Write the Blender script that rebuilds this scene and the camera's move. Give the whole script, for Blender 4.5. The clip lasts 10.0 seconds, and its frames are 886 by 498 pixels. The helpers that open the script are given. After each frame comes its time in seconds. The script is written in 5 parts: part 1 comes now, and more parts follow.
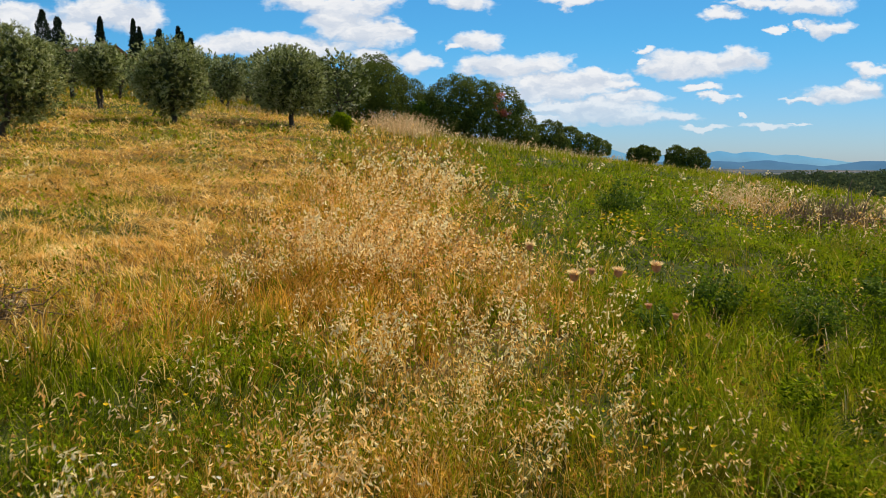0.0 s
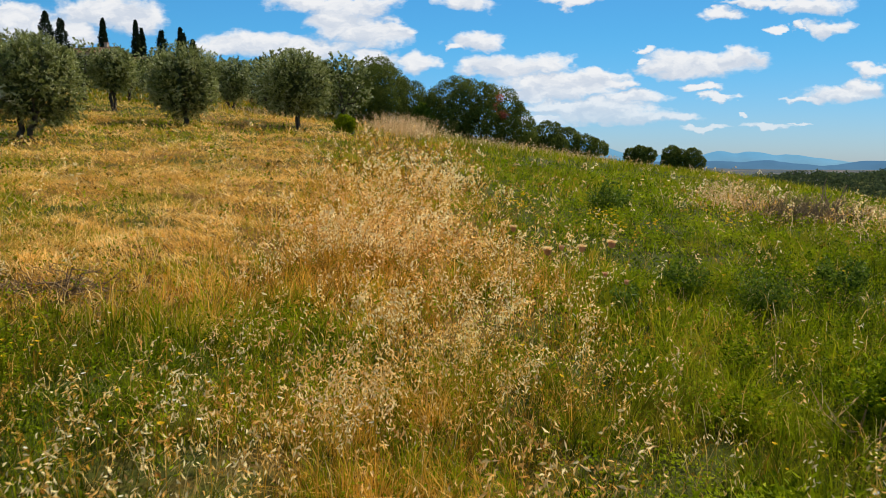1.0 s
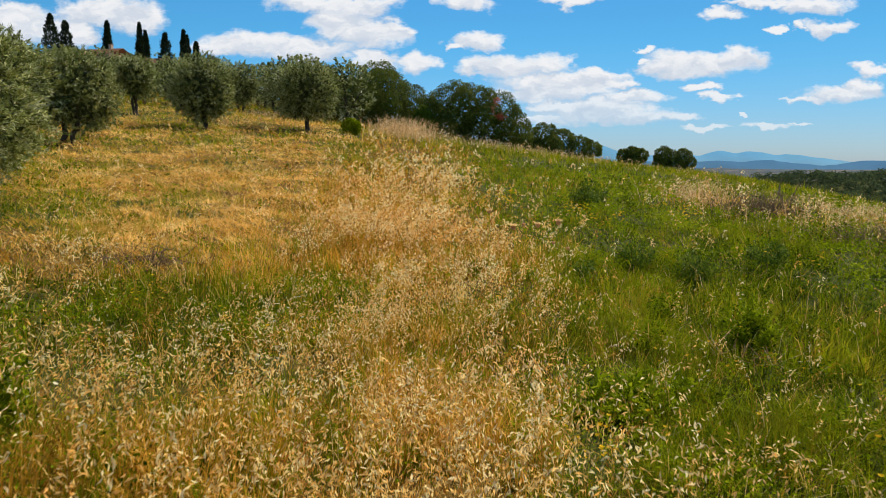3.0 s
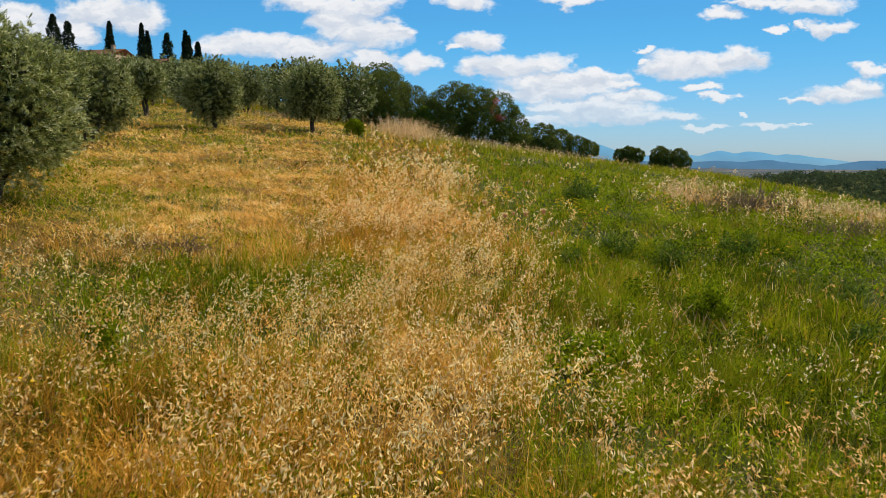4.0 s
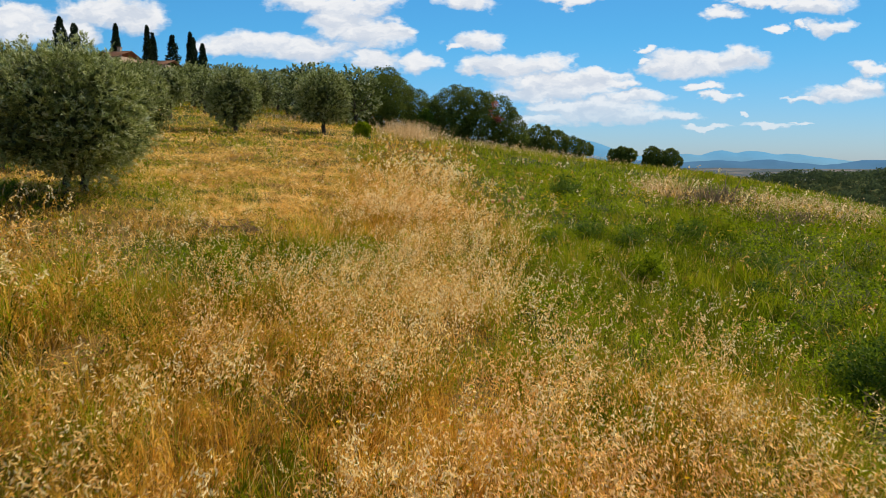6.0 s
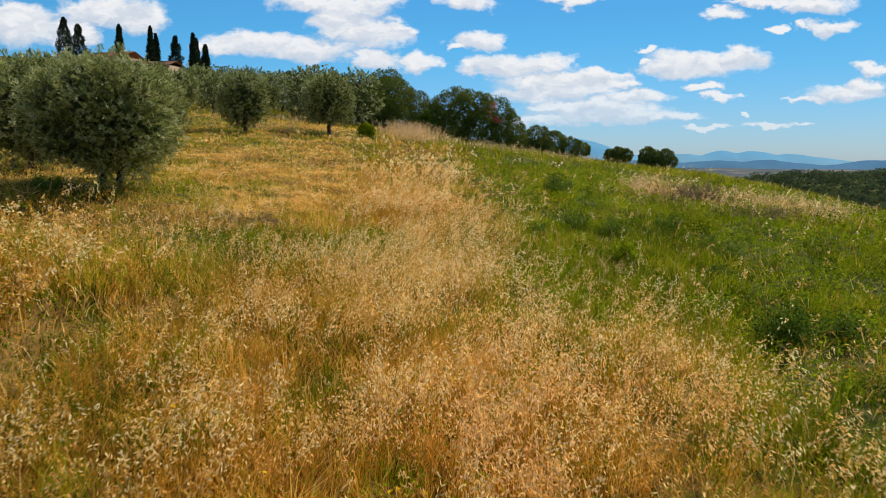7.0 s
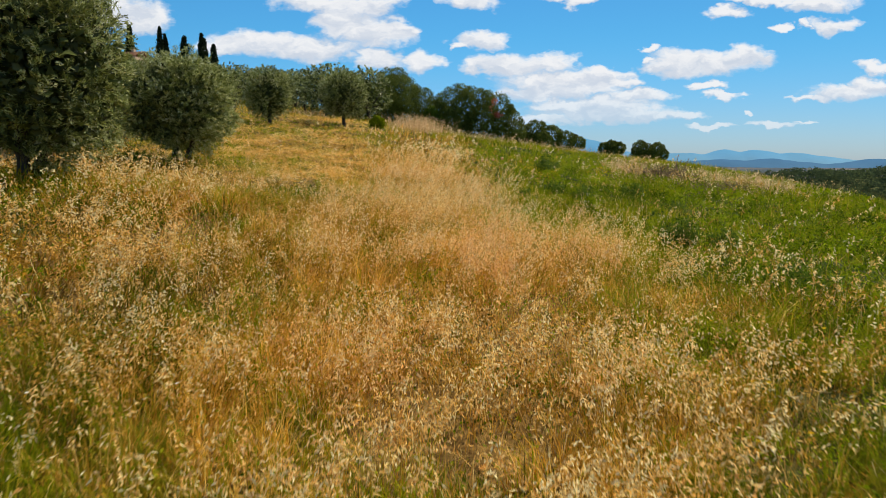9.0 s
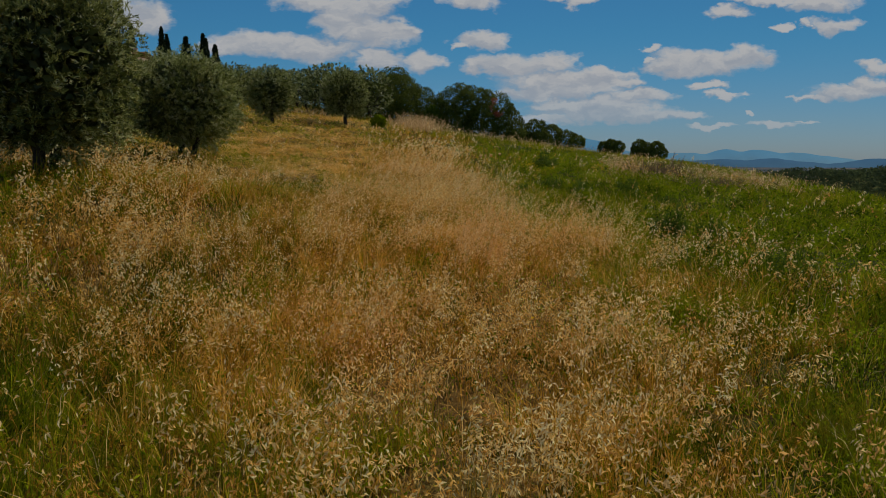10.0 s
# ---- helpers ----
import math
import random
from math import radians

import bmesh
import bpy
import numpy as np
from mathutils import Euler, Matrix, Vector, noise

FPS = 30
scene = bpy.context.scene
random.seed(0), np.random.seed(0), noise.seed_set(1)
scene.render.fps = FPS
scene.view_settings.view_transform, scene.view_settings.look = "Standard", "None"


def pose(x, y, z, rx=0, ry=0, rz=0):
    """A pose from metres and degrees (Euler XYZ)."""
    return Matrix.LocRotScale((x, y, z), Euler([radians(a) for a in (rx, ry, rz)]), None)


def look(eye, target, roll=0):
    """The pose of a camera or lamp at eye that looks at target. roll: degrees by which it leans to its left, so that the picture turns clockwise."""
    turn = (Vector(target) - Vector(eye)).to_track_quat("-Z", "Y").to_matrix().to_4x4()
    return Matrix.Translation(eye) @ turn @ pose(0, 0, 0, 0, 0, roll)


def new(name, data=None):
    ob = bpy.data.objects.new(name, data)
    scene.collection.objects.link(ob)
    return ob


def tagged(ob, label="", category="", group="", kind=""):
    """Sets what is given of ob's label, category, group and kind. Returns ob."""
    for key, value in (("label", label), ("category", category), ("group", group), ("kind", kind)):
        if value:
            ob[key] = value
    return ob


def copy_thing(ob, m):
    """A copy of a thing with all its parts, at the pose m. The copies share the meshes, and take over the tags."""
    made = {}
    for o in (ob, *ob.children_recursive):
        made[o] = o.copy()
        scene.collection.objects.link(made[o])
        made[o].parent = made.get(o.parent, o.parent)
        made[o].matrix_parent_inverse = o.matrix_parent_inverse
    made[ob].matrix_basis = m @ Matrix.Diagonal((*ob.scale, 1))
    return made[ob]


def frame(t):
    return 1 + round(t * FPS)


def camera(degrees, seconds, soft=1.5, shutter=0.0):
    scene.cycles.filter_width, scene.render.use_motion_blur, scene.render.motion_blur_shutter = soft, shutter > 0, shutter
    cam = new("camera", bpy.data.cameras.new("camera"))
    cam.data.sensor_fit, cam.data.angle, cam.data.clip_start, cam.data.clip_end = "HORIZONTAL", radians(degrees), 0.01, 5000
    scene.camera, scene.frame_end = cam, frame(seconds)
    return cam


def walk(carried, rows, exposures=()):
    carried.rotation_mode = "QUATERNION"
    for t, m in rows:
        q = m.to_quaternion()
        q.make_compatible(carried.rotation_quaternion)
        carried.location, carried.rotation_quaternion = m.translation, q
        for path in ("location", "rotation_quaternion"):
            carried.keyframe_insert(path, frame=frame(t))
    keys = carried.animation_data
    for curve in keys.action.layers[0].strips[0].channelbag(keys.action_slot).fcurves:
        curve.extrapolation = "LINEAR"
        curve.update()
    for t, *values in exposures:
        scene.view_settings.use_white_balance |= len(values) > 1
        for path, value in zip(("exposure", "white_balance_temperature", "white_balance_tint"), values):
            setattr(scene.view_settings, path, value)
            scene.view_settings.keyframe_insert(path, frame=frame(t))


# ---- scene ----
cam = camera(62.2, 10.0, 0.9, 0.3)
METRES, EYE, TILT, LEAN, TURN = 14.0, 2.1, 2.4, 3.2, 0.0
ROWS = [
    (0.0, 0.0, 0.0, 0.0, 0.62, -9.47, -3.74),
    (0.5, 0.0027, -0.0421, 0.0024, 0.65, -9.46, -3.71),
    (1.0, -0.0003, -0.0827, 0.004, 0.65, -9.46, -3.68),
    (1.5, 0.0009, -0.122, 0.0072, 0.65, -9.45, -3.68),
    (2.0, 0.0016, -0.1628, 0.0097, 0.65, -9.45, -3.65),
    (2.5, 0.0029, -0.2031, 0.0128, 0.66, -9.46, -3.64),
    (4.0, 0.003, -0.3308, 0.0155, 0.67, -9.46, -3.66),
    (4.5, 0.0021, -0.3741, 0.0183, 0.68, -9.46, -3.63),
    (5.0, 0.0027, -0.4214, 0.0208, 0.69, -9.46, -3.6),
    (5.5, 0.0015, -0.4764, 0.0226, 0.72, -9.47, -3.57),
    (7.0, 0.004, -0.6469, 0.0282, 0.78, -9.49, -3.65),
    (7.5, 0.0001, -0.7148, 0.0318, 0.84, -9.49, -3.65),
    (8.0, 0.0044, -0.791, 0.0313, 0.88, -9.49, -3.69),
    (8.5, 0.0044, -0.8665, 0.0106, 0.92, -9.51, -3.62),
    (9.0, 0.005, -0.9424, -0.0013, 1.0, -9.55, -3.55),
    (9.5, 0.0084, -0.9869, -0.0061, 1.03, -9.55, -3.51),
    (10.0, 0.0092, -0.9796, -0.0069, 1.08, -9.55, -3.5),
]
walk(cam, [(t, pose(0, 0, EYE, TILT, LEAN, TURN) @ pose(METRES * x, METRES * y, METRES * z, 90 + pitch, roll, yaw)) for t, x, y, z, yaw, pitch, roll in ROWS],
     [(0.0, 0.0), (9.2, 0.0), (9.5, -0.47), (10.0, -1.13)])
# ---------------------------------------------------------------- world, sun
SUN_DIR = Vector((0.66, 0.60, 0.98)).normalized()
SUN_ELEV = math.asin(SUN_DIR.z)
SUN_ROT = math.atan2(SUN_DIR.x, SUN_DIR.y)

# fair-weather clouds as (east, up, half width, half height) on the plane one unit ahead
CLOUDS_WEST = [(-0.577, 0.172, 0.058, 0.027), (-0.51, 0.161, 0.038, 0.022), (-0.456, 0.189, 0.069, 0.017),
               (-0.411, 0.18, 0.035, 0.017), (-0.588, 0.184, 0.046, 0.019), (-0.261, 0.149, 0.062, 0.015),
               (-0.194, 0.142, 0.069, 0.015), (-0.299, 0.146, 0.038, 0.01), (-0.148, 0.178, 0.042, 0.022),
               (-0.107, 0.163, 0.05, 0.02), (-0.178, 0.201, 0.058, 0.011), (-0.118, 0.198, 0.046, 0.012),
               (-0.081, 0.167, 0.027, 0.014), (-0.104, 0.128, 0.032, 0.014), (-0.047, 0.126, 0.028, 0.012)]
CLOUDS_AHEAD = [(0.02, 0.203, 0.038, 0.011), (0.157, 0.207, 0.032, 0.007), (0.037, 0.153, 0.032, 0.011),
                (0.011, 0.147, 0.012, 0.005), (0.077, 0.122, 0.052, 0.015), (0.036, 0.12, 0.031, 0.008),
                (0.129, 0.125, 0.037, 0.012), (0.197, 0.11, 0.042, 0.01), (0.228, 0.1, 0.025, 0.007),
                (0.123, 0.088, 0.065, 0.013), (0.168, 0.093, 0.054, 0.01), (0.199, 0.07, 0.065, 0.012),
                (0.138, 0.069, 0.046, 0.009), (0.252, 0.059, 0.054, 0.007), (0.297, 0.059, 0.037, 0.005),
                (0.116, 0.05, 0.046, 0.007), (0.343, 0.044, 0.031, 0.004), (0.15, 0.101, 0.085, 0.014),
                (0.21, 0.06, 0.10, 0.010), (0.24, 0.083, 0.05, 0.008)]
CLOUDS_EAST = [(0.331, 0.128, 0.077, 0.015), (0.294, 0.123, 0.046, 0.012), (0.383, 0.135, 0.038, 0.013),
               (0.263, 0.145, 0.019, 0.005), (0.249, 0.128, 0.011, 0.005), (0.333, 0.097, 0.028, 0.006),
               (0.36, 0.084, 0.025, 0.005), (0.475, 0.204, 0.046, 0.01), (0.401, 0.208, 0.046, 0.006),
               (0.358, 0.194, 0.029, 0.007), (0.426, 0.172, 0.013, 0.005), (0.496, 0.176, 0.035, 0.01),
               (0.455, 0.178, 0.009, 0.006), (0.521, 0.09, 0.052, 0.012), (0.55, 0.099, 0.027, 0.012),
               (0.476, 0.082, 0.027, 0.005), (0.559, 0.122, 0.025, 0.008), (0.389, 0.061, 0.009, 0.003),
               (0.422, 0.047, 0.031, 0.004), (0.463, 0.051, 0.017, 0.002)]


class Net:
    """Short-hand to wire a node tree."""

    def __init__(self, tree):
        self.tree = tree
        tree.nodes.clear()

    def add(self, kind, **props):
        n = self.tree.nodes.new(kind)
        for k, v in props.items():
            if k == "op":
                n.operation = v
            elif k == "blend":
                n.blend_type = v
            elif k == "dtype":
                n.data_type = v
        return n

    def link(self, a, b):
        self.tree.links.new(a, b)

    def put(self, sock, v):
        if isinstance(v, bpy.types.NodeSocket):
            self.link(v, sock)
        else:
            sock.default_value = v

    def math(self, op, a, b=0.0, c=0.0):
        n = self.add("ShaderNodeMath", op=op)
        self.put(n.inputs[0], a), self.put(n.inputs[1], b), self.put(n.inputs[2], c)
        return n.outputs[0]

    def vec(self, op, a, b=(0, 0, 0), c=(0, 0, 0)):
        n = self.add("ShaderNodeVectorMath", op=op)
        self.put(n.inputs[0], a), self.put(n.inputs[1], b)
        if op == "MULTIPLY_ADD":
            self.put(n.inputs[2], c)
        return n.outputs["Value"] if op in ("DOT_PRODUCT", "LENGTH") else n.outputs[0]

    def step(self, v, lo, hi, a=0.0, b=1.0):
        n = self.add("ShaderNodeMapRange")
        n.interpolation_type = "SMOOTHSTEP"
        self.put(n.inputs[0], v)
        for i, k in enumerate((lo, hi, a, b)):
            n.inputs[1 + i].default_value = k
        return n.outputs[0]

    def noise(self, vector, scale, detail=4.0, rough=0.55, out="Fac"):
        n = self.add("ShaderNodeTexNoise")
        self.put(n.inputs["Vector"], vector)
        n.inputs["Scale"].default_value, n.inputs["Detail"].default_value = scale, detail
        n.inputs["Roughness"].default_value = rough
        return n.outputs[out]

    def mix(self, fac, a, b, blend="MIX"):
        n = self.add("ShaderNodeMix", dtype="RGBA", blend=blend)
        self.put(n.inputs[0], fac)
        self.put(n.inputs[6], a if isinstance(a, bpy.types.NodeSocket) else (*a, 1))
        self.put(n.inputs[7], b if isinstance(b, bpy.types.NodeSocket) else (*b, 1))
        return n.outputs[2]

    def ramp(self, fac, stops):
        n = self.add("ShaderNodeValToRGB")
        self.put(n.inputs[0], fac)
        e = n.color_ramp.elements
        while len(e) < len(stops):
            e.new(0.5)
        for el, (p, col) in zip(e, stops):
            el.position, el.color = p, (*col, 1)
        return n.outputs[0]


def make_world():
    world = bpy.data.worlds.new("sky")
    scene.world = world
    world.use_nodes = True
    n = Net(world.node_tree)
    sky = n.add("ShaderNodeTexSky")
    sky.sky_type, sky.sun_disc = "NISHITA", False
    sky.sun_elevation, sky.sun_rotation = SUN_ELEV, SUN_ROT
    sky.altitude, sky.air_density, sky.dust_density, sky.ozone_density = 200, 1.0, 0.4, 3.0
    coord = n.add("ShaderNodeTexCoord").outputs["Generated"]
    sep = n.add("ShaderNodeSeparateXYZ")
    n.link(coord, sep.inputs[0])
    ahead = n.math("MAXIMUM", sep.outputs[1], 0.05)
    u, v = n.math("DIVIDE", sep.outputs[0], ahead), n.math("DIVIDE", sep.outputs[2], ahead)
    comb = n.add("ShaderNodeCombineXYZ")
    n.link(u, comb.inputs[0]), n.link(v, comb.inputs[1])
    # ragged edges: the plane is warped at two scales before the clouds are laid on it
    wide = n.noise(n.vec("MULTIPLY", comb.outputs[0], (1.0, 1.7, 1.0)), 26, 3, 0.55, "Color")
    fine = n.noise(n.vec("MULTIPLY", comb.outputs[0], (1.0, 1.5, 1.0)), 80, 3, 0.6, "Color")
    warp = n.vec("ADD", n.vec("MULTIPLY", n.vec("SUBTRACT", wide, (0.5, 0.5, 0.5)), (0.075, 0.030, 0)),
                 n.vec("MULTIPLY", n.vec("SUBTRACT", fine, (0.5, 0.5, 0.5)), (0.013, 0.009, 0)))
    uv = n.vec("ADD", comb.outputs[0], warp)

    def heaps(at):
        near = None
        for cu, cv, a, b in CLOUDS_WEST + CLOUDS_AHEAD + CLOUDS_EAST:
            a, b = a * 1.12, b * 1.15
            q = n.vec("MULTIPLY_ADD", at, (1 / a, 1 / b, 0), (-cu / a, -cv / b, 0))
            d = n.vec("DOT_PRODUCT", q, q)
            near = d if near is None else n.math("SMOOTH_MIN", near, d, 0.25)
        return n.math("SUBTRACT", 1.0, n.math("MINIMUM", near, 3.0))

    body = heaps(uv)
    sunward = n.math("SUBTRACT", body, heaps(n.vec("ADD", uv, (0.004, 0.007, 0))))
    # the same kind of sky goes on outside the view
    rest = n.math("MULTIPLY", n.math("SUBTRACT", n.noise(n.vec("MULTIPLY", coord, (1, 1, 2.2)), 3.2, 6, 0.6), 0.53), 5.0)
    inside = n.math("MULTIPLY", n.step(n.math("ABSOLUTE", u), 0.68, 0.8, 1, 0), n.math("MULTIPLY", n.step(v, 0.235, 0.30, 1, 0), n.step(sep.outputs[1], 0.1, 0.2)))
    above = n.step(sep.outputs[2], 0.05, 0.2)
    field = n.math("ADD", n.math("MULTIPLY", body, inside), n.math("MULTIPLY", n.math("MULTIPLY", rest, n.math("SUBTRACT", 1.0, inside)), above))
    lumps = n.noise(n.vec("MULTIPLY", uv, (1.0, 1.6, 1.0)), 55, 4, 0.6)
    edge = n.math("ADD", field, n.math("MULTIPLY", n.math("SUBTRACT", lumps, 0.5), 0.75))
    mask = n.step(edge, -0.28, 0.72)
    # lit tops, greyer bellies
    soft_grey = n.noise(n.vec("MULTIPLY_ADD", uv, (1.0, 2.2, 1.0), (0.3, 0.02, 0)), 30, 3, 0.5)
    lit = n.math("ADD", n.math("MULTIPLY", n.math("MULTIPLY", sunward, inside), 0.55), n.math("MULTIPLY", n.math("SUBTRACT", 0.5, soft_grey), 1.6))
    tint = n.mix(n.step(lit, -0.30, 0.42), (0.68, 0.74, 0.84), (0.98, 0.98, 0.99))
    # sky brightness is graded across, stronger to the west, dimmed to the east
    west_gain = n.step(u, -0.45, 0.65, 1.06, 0.80)
    bg_sky, bg_cloud = n.add("ShaderNodeBackground"), n.add("ShaderNodeBackground")
    graded = n.mix(1.0, sky.outputs[0], n.mix(n.step(sep.outputs[2], 0.22, 0.75), n.mix(n.step(sep.outputs[2], -0.02, 0.17), SKY_LOW, SKY_HIGH), SKY_ZENITH), "MULTIPLY")
    n.link(graded, bg_sky.inputs[0]), n.link(tint, bg_cloud.inputs[0])
    n.link(n.math("MULTIPLY", west_gain, SKY_STRENGTH), bg_sky.inputs[1])
    bg_cloud.inputs[1].default_value = CLOUD_STRENGTH
    low = n.step(v, 0.02, 0.11, 0.55, 1.0)
    shader = n.add("ShaderNodeMixShader")
    n.link(n.math("MULTIPLY", n.math("MULTIPLY", mask, 0.96), low), shader.inputs[0])
    n.link(bg_sky.outputs[0], shader.inputs[1]), n.link(bg_cloud.outputs[0], shader.inputs[2])
    out = n.add("ShaderNodeOutputWorld")
    n.link(shader.outputs[0], out.inputs[0])


SKY_STRENGTH, CLOUD_STRENGTH = 0.088, 0.92
SKY_LOW, SKY_HIGH, SKY_ZENITH = (0.66, 0.90, 1.36), (0.36, 1.00, 1.33), (0.46, 0.58, 0.62)
make_world()
sun_data = bpy.data.lights.new("sun", "SUN")
sun_data.energy, sun_data.angle, sun_data.color = 5.6, radians(0.53), (1.0, 0.88, 0.66)
sun = new("sun", sun_data)
sun.matrix_world = look(SUN_DIR * 60, (0, 0, 0))

# ---------------------------------------------------------------- materials


def material(name):
    m = bpy.data.materials.new(name)
    m.use_nodes = True
    return m, Net(m.node_tree)


def finish(n, col, rough=0.7, thin=0.0, bump=None, spec=0.35, back=None):
    """Principled surface, with some light passing through where it is a thin leaf."""
    p = n.add("ShaderNodeBsdfPrincipled")
    n.put(p.inputs["Base Color"], col if isinstance(col, bpy.types.NodeSocket) else (*col, 1))
    n.put(p.inputs["Roughness"], rough)
    p.inputs["Specular IOR Level"].default_value = spec
    if bump is not None:
        b = n.add("ShaderNodeBump")
        b.inputs["Strength"].default_value, b.inputs["Distance"].default_value = bump[1], bump[2]
        n.link(bump[0], b.inputs["Height"]), n.link(b.outputs[0], p.inputs["Normal"])
    out, sh = n.add("ShaderNodeOutputMaterial"), p.outputs[0]
    if thin:
        t, mx = n.add("ShaderNodeBsdfTranslucent"), n.add("ShaderNodeMixShader")
        n.put(t.inputs[0], back if back is not None else col)
        mx.inputs[0].default_value = thin
        n.link(sh, mx.inputs[1]), n.link(t.outputs[0], mx.inputs[2])
        sh = mx.outputs[0]
    n.link(sh, out.inputs[0])


def tone_of(n):
    a = n.add("ShaderNodeAttribute")
    a.attribute_name = "tone"
    return a.outputs["Fac"]


def place_of(n):
    return n.add("ShaderNodeTexCoord").outputs["Object"]


def leaf_material(name, stops, thin=0.3, rough=0.6, patch=1.2, drift=None, spec=0.08):
    """Leaf or blade whose colour follows its own tone, with slow drifts over the ground."""
    m, n = material(name)
    p = place_of(n)
    slow = n.noise(p, patch, 3)
    tone = n.math("ADD", tone_of(n), n.math("MULTIPLY", n.math("SUBTRACT", slow, 0.5), 0.7))
    col = n.ramp(tone, stops)
    if drift:
        col = n.mix(n.step(n.noise(p, drift[1], 4), 0.48, 0.68, 0, drift[2]), col, drift[0])
    finish(n, col, rough, thin, spec=spec)
    return m


M_GREEN = leaf_material("green grass", [(0.0, (0.028, 0.042, 0.002)), (0.35, (0.155, 0.205, 0.004)), (0.7, (0.36, 0.39, 0.008)), (1.0, (0.56, 0.44, 0.04))],
                        0.32, 0.5, 0.55, ((0.40, 0.30, 0.03), 0.9, 0.40), 0.03)
M_LUSH = leaf_material("lush green grass", [(0.0, (0.04, 0.075, 0.003)), (0.5, (0.21, 0.29, 0.004)), (1.0, (0.42, 0.48, 0.018))], 0.4, 0.5, 0.8, spec=0.03)
M_DRY = leaf_material("dry grass", [(0.0, (0.10, 0.062, 0.006)), (0.3, (0.42, 0.228, 0.018)), (0.65, (0.84, 0.485, 0.062)), (1.0, (0.97, 0.69, 0.20))],
                      0.36, 0.6, 0.6, ((0.74, 0.37, 0.06), 0.8, 0.3))
M_HAY = leaf_material("cut hay", [(0.0, (0.11, 0.07, 0.012)), (0.35, (0.64, 0.36, 0.06)), (0.75, (0.95, 0.61, 0.17)), (1.0, (0.97, 0.78, 0.38))],
                      0.28, 0.65, 0.5, ((0.46, 0.35, 0.04), 0.6, 0.45))
M_OAT = leaf_material("oat husk", [(0.0, (0.42, 0.19, 0.035)), (0.35, (0.86, 0.49, 0.13)), (0.7, (0.97, 0.71, 0.28)), (1.0, (0.99, 0.88, 0.54))], 0.5, 0.6, 0.8,
                      ((0.90, 0.46, 0.15), 0.7, 0.5), 0.03)
M_PLUME = leaf_material("pale grass", [(0.0, (0.40, 0.24, 0.10)), (0.5, (0.72, 0.49, 0.24)), (1.0, (0.95, 0.76, 0.50))], 0.5, 0.6, 0.8)
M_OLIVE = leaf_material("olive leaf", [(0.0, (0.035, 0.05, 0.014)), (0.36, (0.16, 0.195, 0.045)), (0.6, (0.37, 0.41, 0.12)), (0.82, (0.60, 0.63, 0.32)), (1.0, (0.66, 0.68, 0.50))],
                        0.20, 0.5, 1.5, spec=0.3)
M_SHRUB = leaf_material("evergreen leaf", [(0.0, (0.05, 0.07, 0.014)), (0.5, (0.13, 0.165, 0.03)), (1.0, (0.25, 0.29, 0.05))], 0.3, 0.6, 0.5, spec=0.05)
M_RUST = leaf_material("withered leaf", [(0.0, (0.34, 0.09, 0.04)), (1.0, (0.62, 0.22, 0.10))], 0.2, 0.7, 0.8)
M_CYPRESS = leaf_material("cypress scale", [(0.0, (0.008, 0.016, 0.008)), (1.0, (0.035, 0.055, 0.020))], 0.1, 0.6, 0.5)
M_WEED = leaf_material("weed leaf", [(0.0, (0.030, 0.062, 0.008)), (0.5, (0.10, 0.17, 0.014)), (1.0, (0.22, 0.30, 0.03))], 0.35, 0.45, 2.0)
# wood greens are lightened and slightly blued to carry valley haze
M_WOOD = leaf_material("woodland", [(0.0, (0.055, 0.080, 0.045)), (0.6, (0.095, 0.13, 0.06)), (1.0, (0.145, 0.18, 0.075))], 0.3, 0.8, 0.02, spec=0.0)
M_HEAD = leaf_material("thistle bract", [(0.0, (0.30, 0.12, 0.04)), (0.5, (0.72, 0.38, 0.19)), (1.0, (0.88, 0.60, 0.38))], 0.4, 0.7, 30.0)
M_YELLOW = leaf_material("yellow petal", [(0.0, (0.72, 0.42, 0.01)), (1.0, (0.90, 0.62, 0.02))], 0.3, 0.5, 1.0)
M_WHITE = leaf_material("white petal", [(0.0, (0.70, 0.66, 0.52)), (1.0, (0.86, 0.84, 0.76))], 0.3, 0.5, 1.0)


def bark_material(name, dark, light, scale):
    m, n = material(name)
    p = n.vec("MULTIPLY", place_of(n), (1, 1, 0.25))
    a = n.noise(p, scale, 6, 0.65)
    b = n.noise(place_of(n), 2.5, 3)
    col = n.mix(n.step(b, 0.35, 0.7, 0, 0.6), n.mix(n.step(a, 0.35, 0.65), dark, light), tuple(0.7 * c for c in light))
    finish(n, col, 0.9, bump=(a, 0.8, 0.02), spec=0.15)
    return m


M_BARK = bark_material("olive bark", (0.035, 0.027, 0.020), (0.12, 0.10, 0.075), 22)
M_TWIG = bark_material("dead twig", (0.11, 0.072, 0.045), (0.32, 0.235, 0.155), 30)


